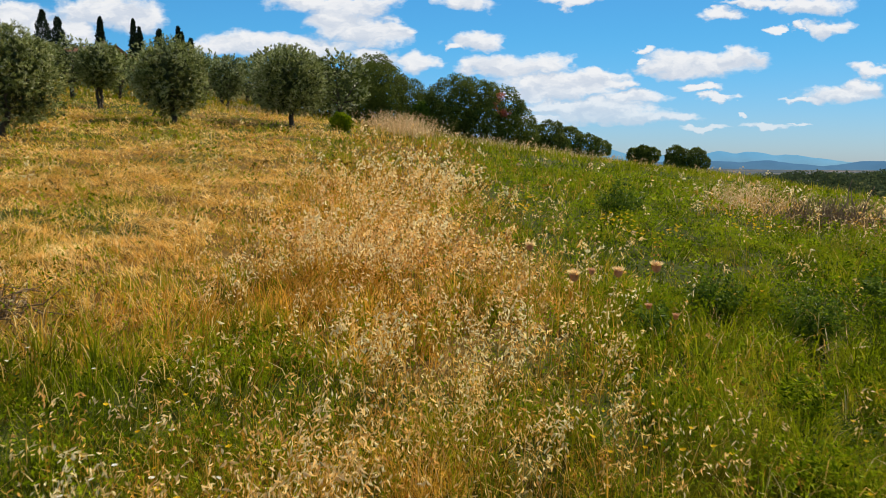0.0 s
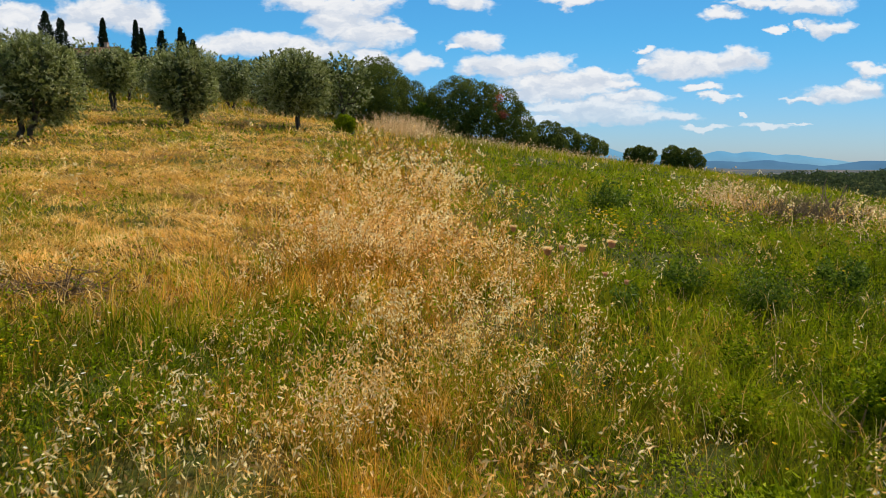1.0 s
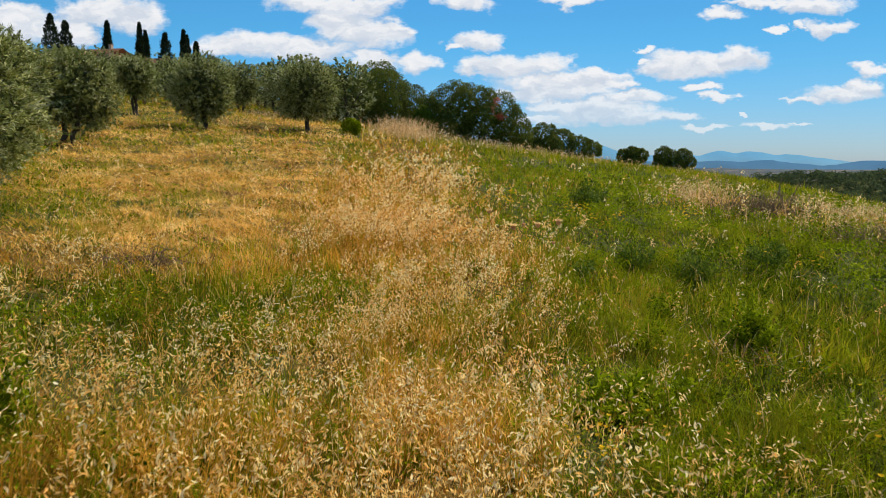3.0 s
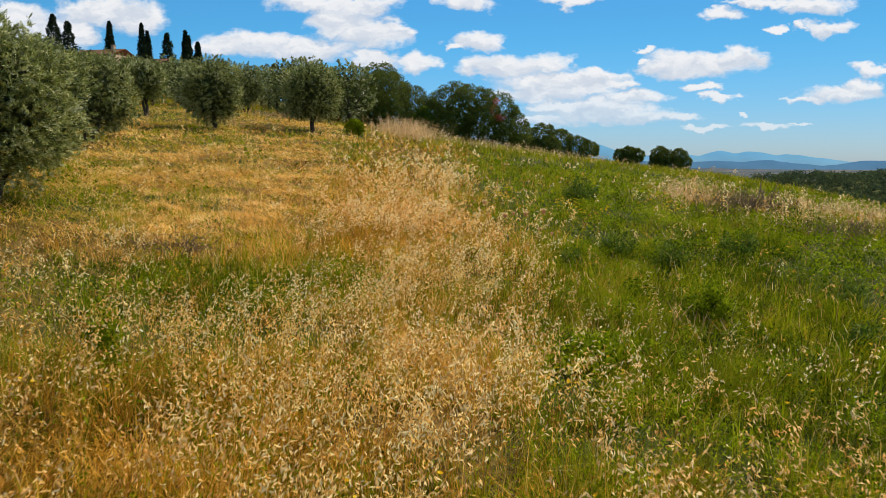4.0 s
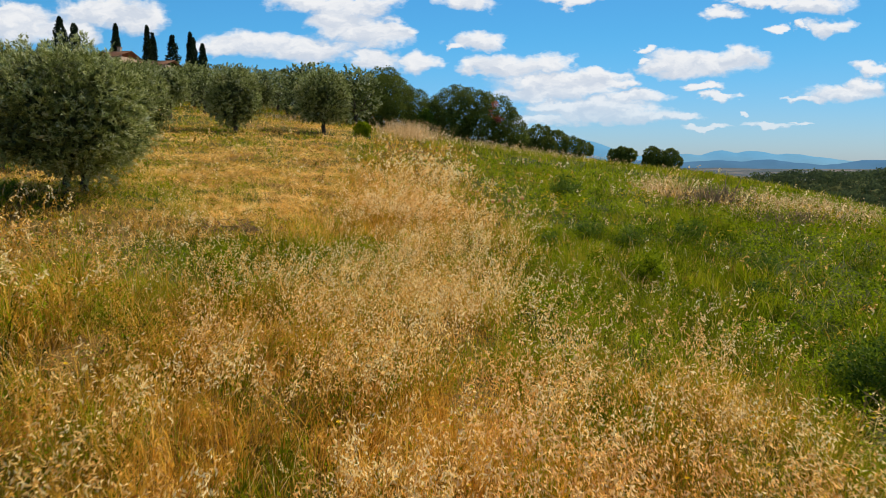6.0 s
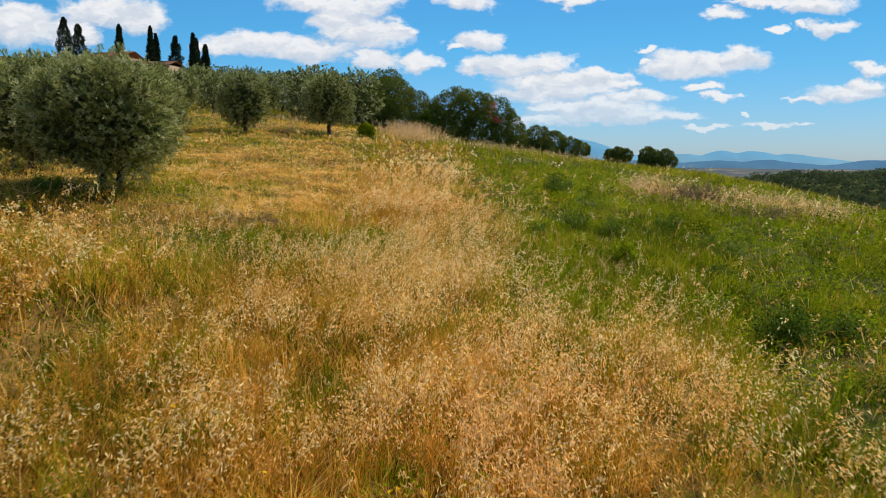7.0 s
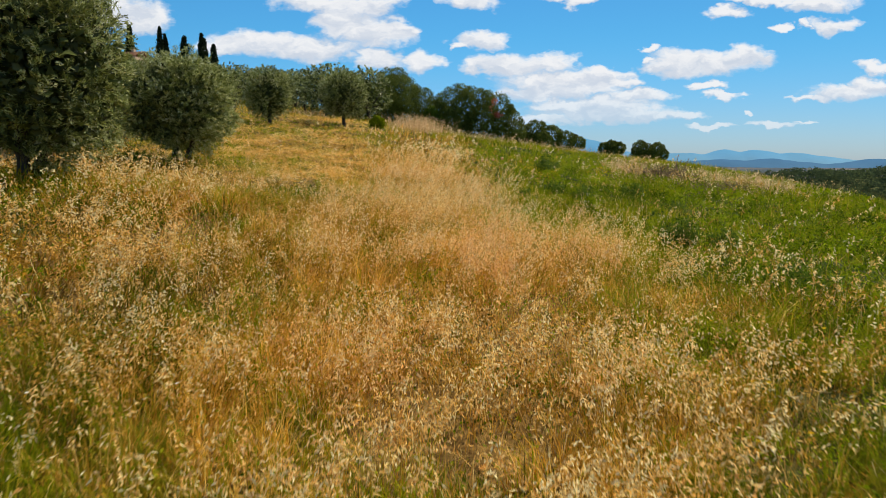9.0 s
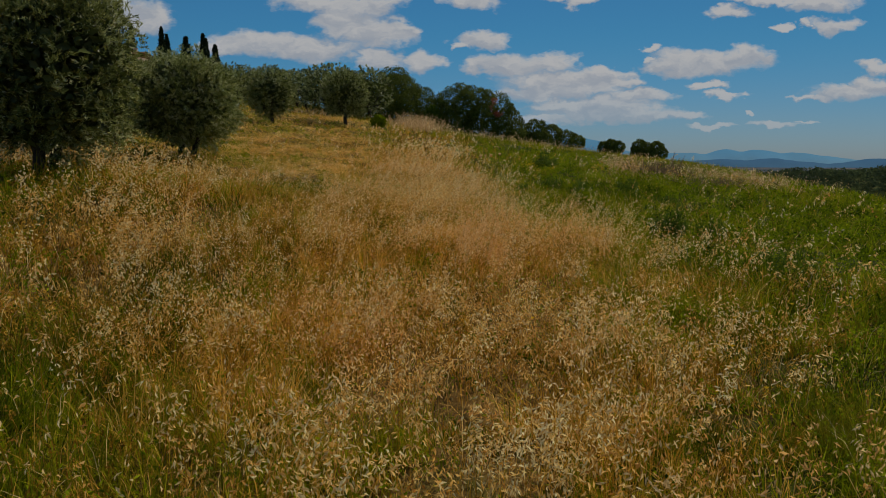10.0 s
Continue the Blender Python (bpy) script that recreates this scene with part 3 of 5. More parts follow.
    # low tones put the crown's inner shade into these leaves' colour
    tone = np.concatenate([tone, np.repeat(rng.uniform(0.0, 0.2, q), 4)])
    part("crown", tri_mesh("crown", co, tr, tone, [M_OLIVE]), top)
    return tagged(top, label, "tree", "olive trees of the grove")


def stand(ob, x, y, turn=0.0, scale=1.0, sink=0.0):
    ob.matrix_basis = pose(x, y, float(soil(x, y)) - sink, 0, 0, turn) @ Matrix.Scale(scale, 4)
    return ob


stand(olive_tree(21, 3.8, 3.5, 90000, 0.072, 2, 0.03, "large bushy olive tree with silvery leaves and forked trunk"), -7.0, -1.0)
stand(olive_tree(22, 2.9, 3.45, 90000, 0.072, 2, 0.10, "broad olive tree with leaves hanging almost to the grass"), -7.6, 7.3)
stand(olive_tree(28, 3.0, 3.0, 30000, 0.11, 2, 0.06, "olive tree half hidden behind its neighbour"), -11.0, 10.2)
stand(olive_tree(23, 2.8, 2.5, 34000, 0.080, 2, 0.06, "olive tree leaning out over the mown slope", (0.25, 0)), -11.2, 18.4)
stand(olive_tree(24, 2.75, 2.0, 18000, 0.095, 2, 0.27, "olive tree with two slender leaning trunks", (0, 0), 0.1), -14.3, 30.6)
stand(olive_tree(25, 3.1, 2.55, 30000, 0.090, 1, 0.04, "round olive tree with its shade beside it", (0, 0), 0.2), -9.9, 26.6)
stand(olive_tree(26, 3.3, 2.5, 14000, 0.11, 2, 0.15, "olive tree behind the front row, forked low", (0, 0), 0.2), -13.7, 46.0)
stand(olive_tree(27, 3.25, 3.05, 32000, 0.095, 1, 0.11, "round olive tree on a single short trunk", (0, 0), 0.25), -6.4, 30.2)

# the rest of the grove up the hill, taller towards the shrubs
variants = [olive_tree(40 + k, 3.4, 3.4, 6500, 0.112, 1 + k % 2, 0.06, "olive tree of the grove on the hillside", (0, 0), 0.2, 0.5) for k in range(3)]
rng = np.random.default_rng(5)
spots = []
for i in range(17):
    for j in range(5):
        x, y = -7.4 - 4.0 * i + 2.0 * (j % 2) + rng.uniform(-0.9, 0.9), 46 + 4.6 * j + 0.9 * i + rng.uniform(-0.9, 0.9)
        if (x + 13.7) ** 2 + (y - 46) ** 2 < 9 or x < -0.56 * (y + 14) or y > 80 or (x > -7.6 and y > 49):
            continue
        spots.append((x, y))
spots += [(-18.5, 36.5), (-20.5, 30.0), (-17.2, 24.0), (-24.0, 37.0), (-25.5, 43.0), (-19, 43), (-15.5, 39.5), (-21.5, 34), (-10.0, 44.5), (-8.9, 46), (-28, 40), (-30, 46), (-18.4, 28.0), (-23, 27), (-14.8, 22.5)]
for k, (x, y) in enumerate(spots):
    ob = variants[k] if k < 3 else copy_thing(variants[k % 3], Matrix())
    tall = np.interp(x, [-40, -24, -16, -9, -6], [2.5, 3.1, 3.9, 4.3, 4.3]) if y > 43.5 else 2.9
    stand(ob, x, y, rng.uniform(0, 360), float(tall) / 3.4 * rng.uniform(0.9, 1.07))


def shrub(name, seed, lobes, count, leaf, mat, label, rust=None, category="shrub"):
    """A dense evergreen shrub: stems and a many-lobed crown of small leaves reaching to the ground."""
    rng = np.random.default_rng(seed)
    top = new(name)
    paths = [limb_path(rng, (rng.normal(0, 0.25), rng.normal(0, 0.2), -0.4), np.array(l[:3]) * [0.8, 0.8, 0.9], 6, 0.06) for l in lobes]
    for p in paths:
        co, tr = tubes([p], [np.linspace(0.07, 0.015, 6)], 5)
        part("stem", tri_mesh("stem", co, tr, None, [M_BARK], True), top)
    # each bough is a heap of smaller tufts
    tufts, outward = [], []
    for x, y, z, r in lobes:
        k = 44
        d = rng.normal(size=(k, 3))
        d /= np.linalg.norm(d, axis=1)[:, None]
        rr = r * rng.uniform(0.14, 0.32, k)
        outward.append(d)
        tufts.append(np.column_stack([np.array([x, y, z]) + d * (r - 0.7 * rr)[:, None] * [1, 1, 0.95], rr]))
    tufts, outward = np.concatenate(tufts), np.concatenate(outward)
    vol = tufts[:, 3] ** 2
    pick = rng.choice(len(tufts), count, p=vol / vol.sum())
    L = tufts[pick]
    d = rng.normal(size=(count, 3)) * 0.75 + outward[pick]
    d /= np.linalg.norm(d, axis=1)[:, None]
    pts = L[:, :3] + d * (L[:, 3] * rng.uniform(0.7, 1.08, count))[:, None]
    body = np.array(lobes)
    buried = (np.linalg.norm((pts[:, None] - body[None, :, :3]), axis=2) < body[None, :, 3] * 0.86).any(1)
    keep = (pts[:, 2] > -0.3) & ~buried
    pts, d, L = pts[keep], d[keep], L[keep]
    tone = np.clip(rng.beta(2, 2.2, len(pts)) * 0.6 + 0.4 * np.sin(L[:, 0] * 91 + L[:, 2] * 57) ** 2, 0, 1)
    red = np.zeros(len(pts), bool)
    if rust:
        red = np.linalg.norm((pts - rust[:3]) / [1, 1, 1.2], axis=1) < rust[3] * rng.uniform(0.75, 1.15, len(pts))
    co, tr = leaves(rng, pts[~red], leaf, leaf * 0.45, 0.8, 0.25, 0.0, d[~red])
    tone_all = np.repeat(tone[~red], 4)
    # the closed coat of leaves between the tufts
    m = int(count * 0.45)
    pick = rng.choice(len(lobes), m, p=body[:, 3] ** 2 / (body[:, 3] ** 2).sum())
    d = rng.normal(size=(m, 3))
    d /= np.linalg.norm(d, axis=1)[:, None]
    inner = body[pick, :3] + d * (body[pick, 3] * rng.uniform(0.74, 0.98, m) * (1 + 0.09 * np.sin(d[:, 0] * 9 + 3 * pick) * np.sin(d[:, 2] * 8 + pick)))[:, None]
    inner[:, 2] = np.maximum(inner[:, 2], 0.0)
    co, tr = merge((co, tr), leaves(rng, inner, leaf * 1.4, leaf * 0.85, 0.3, 0.3, 0.0, d))
    part("crown", tri_mesh("crown", co, tr, np.concatenate([tone_all, np.repeat(rng.uniform(0.1, 0.8, m), 4)]), [mat]), top)
    if rust:
        dead = np.repeat(pts[red], 4, 0) + rng.normal(0, 0.07, (4 * red.sum(), 3)) - [0, 0.12, 0]
        co, tr = leaves(rng, dead, leaf, leaf * 0.5, 0.2)
        tagged(part("withered_branch", tri_mesh("withered_branch", co, tr, np.repeat(tone[red], 16), [M_RUST]), top, "withered reddish-brown branch"), kind="stuff")
    return tagged(top, label, category)


TALL = [(-1.9, 0, 1.5, 2.0), (-0.4, -0.3, 2.0, 2.1), (1.1, 0, 1.5, 1.75), (2.3, 0.2, 0.9, 1.5), (-2.9, 0.2, 1.0, 1.6), (0.2, -1.1, 0.9, 1.5), (-0.9, 1.8, 3.5, 1.4), (-0.2, 1.9, 2.6, 1.5)]
BROAD = [(-1.8, 0, 2.3, 1.95), (-3.0, 0.2, 1.5, 1.6), (-0.4, 0, 2.2, 1.9), (1.1, -0.1, 1.9, 1.75), (2.2, 0, 1.1, 1.35), (2.8, 0.2, 0.5, 1.0), (0.2, -0.9, 1.1, 1.5), (-2.0, -0.9, 1.1, 1.5)]
LOW = [(-2.2, 0, 0.6, 1.0), (-0.8, 0, 1.2, 1.15), (0.6, 0.1, 0.85, 1.05), (1.8, 0, 0.55, 0.9), (2.7, 0, 0.3, 0.8), (-0.3, -0.8, 0.5, 0.95), (-1.5, -0.7, 0.4, 0.8)]
stand(shrub("mastic_shrub", 61, TALL, 56000, 0.10, M_SHRUB, "tall dark evergreen shrub beside the olive grove"), -4.6, 53.0, 0.0, 1.1)
stand(shrub("mastic_shrub", 62, BROAD, 56000, 0.10, M_SHRUB, "broad dark evergreen shrub with a withered branch", (1.35, -1.75, 2.3, 0.62)), 2.3, 53.5, 0.0, 1.1)
stand(shrub("mastic_shrub", 63, LOW, 26000, 0.10, M_SHRUB, "low dark evergreen shrub on the brow of the hill"), 8.6, 57.0, 0.0, 1.1)
stand(shrub("bramble_bush", 67, [(0, 0, 0.9, 0.95), (0.6, 0.1, 0.5, 0.8), (-0.5, 0, 0.4, 0.8), (0.1, -0.1, 1.6, 0.5)], 6000, 0.14, M_WEED, "lighter green leafy bush between two dark shrubs", None, "bush"), -2.1, 51.6)
stand(shrub("hedge_shrub", 64, [(-0.65, 0, 0.7, 0.6), (0, 0, 0.8, 0.68), (0.7, 0, 0.75, 0.6), (0.1, 0, 0.3, 0.7)], 9000, 0.11, M_SHRUB, "small dark shrub against the sky"), 14.9, 57.0)
stand(shrub("hedge_shrub", 65, [(-0.95, 0, 1.1, 0.82), (-0.3, 0, 0.9, 0.75), (0.8, 0, 0.95, 0.78), (1.3, 0, 0.5, 0.62), (0.2, -0.2, 0.4, 0.7), (-1.1, 0, 0.5, 0.7)], 12000, 0.11, M_SHRUB, "pair-headed dark green bush against the sky"), 19.4, 60.5)
stand(shrub("green_tuft", 66, [(0, 0, 0.35, 0.42), (0.2, 0, 0.3, 0.3)], 2500, 0.08, M_LUSH, "small bright green bush beside an olive trunk", None, "bush"), -4.6, 31.5)


def cypress(seed, h, w, label, open_top=False):
    rng = np.random.default_rng(seed)
    top = new("cypress_tree")
    co, tr = tubes([limb_path(rng, (0, 0, -0.6), (0, 0, h * 0.9), 8, 0.03)], [np.linspace(0.22, 0.03, 8)], 7)
    part("trunk", tri_mesh("trunk", co, tr, None, [M_BARK], True), top)
    n = 2400
    t = rng.uniform(0.03, 1, n)
    prof = np.minimum(1, (t + 0.05) * 3.0) * np.clip(1.02 - t, 0, 1) ** 0.7 * (1.0 + 0.16 * np.sin(t * 23 + seed) * (1.6 if open_top else 0.7))
    a = rng.uniform(0, 6.28, n)
    r = w / 2 * prof * rng.uniform(0.6, 1.05, n) * (1 + 0.14 * np.sin(3 * a + seed + 6 * t))
    pts = np.stack([np.cos(a) * r, np.sin(a) * r, t * h], 1)
    co, tr = leaves(rng, pts, 0.55, 0.28, 0.1 if open_top else 1.6)
    part("crown", tri_mesh("crown", co, tr, np.repeat(rng.random(n), 4), [M_CYPRESS]), top)
    return tagged(top, label, "tree", "cypresses by the farmhouse")


CY = "dark slender cypress tree beside the farmhouse"
for k, (u, v, h, w, o) in enumerate([(-0.5140, 0.1790, 13.5, 5.6, 0), (-0.4955, 0.1714, 12.0, 5.2, 1), (-0.4408, 0.1706, 12.0, 3.2, 0), (-0.3996, 0.1686, 11.5, 2.9, 0),
                                     (-0.3925, 0.1590, 10.0, 2.9, 0), (-0.3667, 0.1565, 10.5, 4.4, 1), (-0.3431, 0.1602, 11.0, 3.1, 0), (-0.3390, 0.1535, 9.5, 2.9, 0), (-0.3268, 0.1456, 9.0, 3.0, 1)]):
    d = 196 + 5 * math.sin(k * 2.1)
    x, y, z = u * d, d - 10, 2.13 + v * d
    base = float(soil(x, y))
    ob = cypress(80 + k, max(6.0, z - base), w, CY, bool(o))
    ob.location = (x, y, base)


# ---------------------------------------------------------------- farmhouse


def box_mesh(name, x0, x1, y0, y1, z0, z1, mat):
    bm = bmesh.new()
    bmesh.ops.create_cube(bm, size=1.0)
    for v in bm.verts:
        v.co = ((x0 + x1) / 2 + v.co.x * (x1 - x0), (y0 + y1) / 2 + v.co.y * (y1 - y0), (z0 + z1) / 2 + v.co.z * (z1 - z0))
    me = bpy.data.meshes.new(name)
    bm.to_mesh(me)
    bm.free()
    me.materials.append(mat)
    return me


def roof_mesh(name, w, d, eave, ridge_z, mat):
    """A gabled tile roof with rows of rounded tiles running down both slopes."""
    bm = bmesh.new()
    n = int(w / 0.45)
    for side in (-1, 1):
        grid = []
        for i in range(n * 2 + 1):
            x = -w / 2 + w * i / (n * 2)
            lift = 0.07 if i % 2 else 0.0
            grid.append([bm.verts.new((x, side * d / 2 * (1 - t), eave + (ridge_z - eave) * t + lift)) for t in (0, 0.34, 0.67, 1)])
        for a, b in zip(grid, grid[1:]):
            for p in range(3):
                bm.faces.new((a[p], b[p], b[p + 1], a[p + 1]))
    geom = bm.faces[:]
    bmesh.ops.solidify(bm, geom=geom, thickness=0.15)
    me = bpy.data.meshes.new(name)
    bm.to_mesh(me)
    bm.free()
    me.materials.append(mat)
    return me


def house(x, y, w, d, eave_z, ridge_z, turn, label, chimney):
    base = float(soil(x, y)) - 0.5
    top = new("farmhouse")
    top.matrix_basis = pose(x, y, base, 0, 0, turn)
    e, r = eave_z - base, ridge_z - base
    part("wall", box_mesh("wall", -w / 2, w / 2, -d / 2, d / 2, 0, e, M_PLASTER), top)
    part("roof", roof_mesh("roof", w + 0.8, d + 1.0, e - 0.15, r, M_TILE), top, "weathered terracotta tile roof")
    for k in range(int(w // 3)):
        wx = -w / 2 + 1.6 + 3.0 * k
        win = part("window", box_mesh("window", wx - 0.5, wx + 0.5, -d / 2 - 0.04, -d / 2 + 0.1, e - 2.1, e - 0.8, M_SHUTTER), top)
        part("sill", box_mesh("sill", wx - 0.6, wx + 0.6, -d / 2 - 0.12, -d / 2 - 0.045, e - 2.2, e - 2.1, M_PLASTER), win)
    if chimney:
        c = part("chimney", box_mesh("chimney", w * 0.22, w * 0.22 + 0.7, -0.4, 0.4, e, r + 0.9, M_PLASTER), top)
        part("cap", box_mesh("cap", w * 0.22 - 0.12, w * 0.22 + 0.82, -0.52, 0.52, r + 0.9, r + 1.05, M_TILE), c)
    return tagged(top, label, "house")


house(-84.6, 178.0, 12.0, 9.0, 26.0, 27.7, -14, "plastered farmhouse with a terracotta tile roof behind the olives", True)
house(-74.5, 180.0, 11.0, 8.0, 24.4, 25.8, -10, "long low farm building with a brownish tile roof", False)

# ---------------------------------------------------------------- weeds, thistles, brushwood


def thistle(seed, x, y, head_z, size, tuft, heads=1):
    """A dead thistle: stiff stalk, a few curled leaves, a bristly head with its pale tuft."""
    rng = np.random.default_rng(seed)
    top = new("dry_thistle")
    z0 = float(soil(x, y))
    top.location = (x, y, z0)
    h = head_z - z0
    p = limb_path(rng, (rng.normal(0, 0.08), rng.normal(0, 0.05), -0.06), (0, 0, h), 9, 0.012)
    p[-1] = (0, 0, h)
    co, tr = tubes([p], [np.linspace(0.0045, 0.0024, 9)], 6)
    part("stalk", tri_mesh("stalk", co, tr, np.full(len(co), 0.8), [M_GREEN], True), top)
    # bracts: overlapping scales on a pear-shaped body
    t, a = np.meshgrid(np.linspace(0.08, 1, 7), np.arange(13) / 13 * 6.283)
    a = (a + t * 9).ravel()
    t = t.ravel()
    r = size * 0.42 * np.sin(np.clip(t * 2.2 + 0.35, 0, 3.0)) ** 0.7
    c = np.stack([np.cos(a) * r, np.sin(a) * r, h + (t - 0.25) * size * 0.85], 1)
    n = len(c)
    d = np.stack([np.cos(a) * 0.55, np.sin(a) * 0.55, np.full(n, 1.0)], 1)
    s = np.stack([-np.sin(a), np.cos(a), np.zeros(n)], 1)
    k = size * 0.13
    co1 = np.stack([c - s * k, c + s * k, c + d * k * 2.4], 1).reshape(-1, 3)
    core_p = np.array([(0, 0, h - size * 0.25), (0, 0, h), (0, 0, h + size * 0.35), (0, 0, h + size * 0.55)])
    co, tr = merge((co1, np.arange(3 * n).reshape(-1, 3)), tubes([core_p], [np.array([0.2, 0.46, 0.45, 0.30]) * size], 10))
    hd = part("head", tri_mesh("head", co, tr, np.repeat(0.5, len(co)), [M_HEAD], False), top)
    m = int(260 * max(tuft, 0.3))
    a, q = rng.uniform(0, 6.283, m), np.sqrt(rng.random(m))
    c = np.stack([np.cos(a) * q * size * 0.42, np.sin(a) * q * size * 0.42, np.full(m, h + size * 0.45)], 1)
    d = np.stack([np.cos(a) * q * 0.9, np.sin(a) * q * 0.9, np.full(m, 0.8)], 1) + rng.normal(0, 0.12, (m, 3))
    d /= np.linalg.norm(d, axis=1)[:, None]
    s = np.cross(d, rng.normal(size=(m, 3)))
    s /= np.linalg.norm(s, axis=1)[:, None]
    co = np.stack([c - s * 0.0022, c + s * 0.0022, c + d * size * 0.70 * rng.uniform(0.6, 1.1, (m, 1))], 1).reshape(-1, 3)
    part("tuft", tri_mesh("tuft", co, np.arange(3 * m).reshape(-1, 3), np.repeat(0.75 + 0.25 * rng.random(m), 3), [M_OAT if tuft > 0.5 else M_HEAD]), hd, "pale downy tuft")
    for k in range(4):
        i = 2 + k
        co, tr = leaves(rng, p[i:i + 1] + 0, 0.10 - 0.012 * k, 0.014, 0.5, 0.5)
        part("leaf", tri_mesh("leaf", co, tr, np.repeat(0.5, len(co)), [M_WEED]), top)
    return tagged(top, "dead thistle on a tall dry stalk with a bristly head", "thistle", "thistles among the grass")


for k, (tx, ty, tz, size, tuft) in enumerate([(0.46, 4.10, 1.60, 0.050, 0.7), (0.70, 4.02, 1.445, 0.066, 1.0), (0.95, 4.05, 1.465, 0.060, 1.0), (1.16, 4.05, 1.495, 0.064, 1.0),
                                              (0.81, 4.10, 1.465, 0.042, 0.3), (1.10, 3.95, 1.30, 0.036, 0.3), (1.25, 3.95, 1.245, 0.036, 0.3)]):
    thistle(300 + k, tx, ty, tz, size * 0.8, tuft)


def weed(seed, x, y, w, h, count, leaf, label, dead=0.0, mat=None):
    """A leafy clump: many shoots from one root, set with pointed leaves."""
    rng = np.random.default_rng(seed)
    top = new("leafy_weed")
    stand(top, x, y)
    shoots = max(8, count // 26)
    a, q = rng.uniform(0, 6.283, shoots), np.sqrt(rng.random(shoots))
    tip = np.stack([np.cos(a) * q * w / 2, np.sin(a) * q * w / 2, h * (1.0 - 0.45 * q * q) * rng.uniform(0.7, 1.1, shoots)], 1)
    paths = [limb_path(rng, (tip[k][0] * 0.25, tip[k][1] * 0.25, -0.03), tip[k], 4, 0.015) for k in range(shoots)]
    co, tr = tubes(paths, [np.linspace(0.004, 0.0015, 4)] * shoots, 3)
    stems = (co, tr)
    t = rng.uniform(0.25, 1.0, (count, 1))
    k = rng.integers(0, shoots, count)
    pts = tip[k] * np.concatenate([0.25 + 0.75 * t, 0.25 + 0.75 * t, t], 1) + rng.normal(0, 0.018, (count, 3))
    co, tr = merge(leaves(rng, pts, leaf, leaf * 0.36, 0.5), stems)
    tone = np.concatenate([np.repeat(rng.random(count), 4), np.full(len(co) - 4 * count, 0.5)])
    tagged(part("foliage", tri_mesh("foliage", co, tr, tone, [mat or M_WEED]), top), kind="stuff")
    if dead:
        n = int(60 * dead)
        a = rng.uniform(2.4, 5.6, n)
        c = np.stack([np.cos(a) * w * 0.45, np.sin(a) * w * 0.45, np.zeros(n)], 1) + rng.normal(0, 0.05, (n, 3))
        c[:, 2] = np.abs(c[:, 2])
        co, tr = leaves(rng, c, 0.3, 0.02, 0.5)
        tagged(part("dead_growth", tri_mesh("dead_growth", co, tr, np.repeat(rng.random(n), 4), [M_PLUME]), top, "pale dead growth round the foot"), kind="stuff")
    return tagged(top, label, "weed")


DARK_WEED = "dark green leafy weed clump in the meadow"
weed(401, 3.2, 4.1, 0.75, 0.62, 1900, 0.060, "bright green leafy bush with pale dead stalks", 1.0, M_LUSH)
weed(402, 3.65, 7.3, 0.85, 0.62, 1500, 0.055, DARK_WEED, 0.5)
weed(403, 2.95, 8.0, 0.85, 0.66, 1500, 0.060, DARK_WEED, 0.3)
weed(404, 3.6, 15.2, 1.15, 0.85, 1500, 0.085, DARK_WEED)
weed(405, 3.8, -1.0, 0.8, 0.75, 2200, 0.055, "dark leafy weed standing above the dry grass", 0.6)
weed(406, 4.75, -0.4, 0.8, 0.5, 1300, 0.055, DARK_WEED, 0.4)
weed(407, 4.35, -4.2, 1.1, 0.52, 2000, 0.050, "dark spreading weed with pale seed stalks", 0.8)
weed(408, 1.38, 2.2, 0.75, 0.36, 900, 0.085, "bright green broad-leaved weed", 0.0, M_LUSH)
weed(409, 1.9, 2.5, 0.8, 0.34, 900, 0.08, "bright green broad-leaved weed", 0.0, M_LUSH)
weed(410, 2.0, 7.1, 0.6, 0.45, 700, 0.07, "green leafy weed among the thistles", 0.0)
weed(411, 5.3, 8.6, 0.9, 0.6, 1200, 0.07, DARK_WEED, 0.4)
weed(412, -8.4, 6.2, 1.0, 0.45, 1000, 0.06, "grey-green weed at the foot of an olive", 0.6)
weed(413, 0.1, 8.4, 0.35, 0.35, 300, 0.06, DARK_WEED)
weed(414, -3.9, 9.2, 0.45, 0.22, 300, 0.05, "low dark weed on the mown slope", 0.6)
weed(415, 2.6, 5.2, 0.5, 0.45, 600, 0.06, "yellow-green leafy weed among meadow grass", 0.0, M_LUSH)


weed(416, -2.45, 0.6, 0.36, 0.80, 700, 0.055, "upright feathery bright green stems in dry grass", 0.0, M_LUSH)
weed(417, 4.6, 3.2, 0.7, 0.40, 800, 0.06, DARK_WEED)
weed(418, 5.6, 5.6, 0.8, 0.42, 900, 0.06, DARK_WEED)
weed(419, 2.2, 4.0, 0.5, 0.36, 500, 0.06, "yellow-green leafy weed among meadow grass", 0.0, M_LUSH)


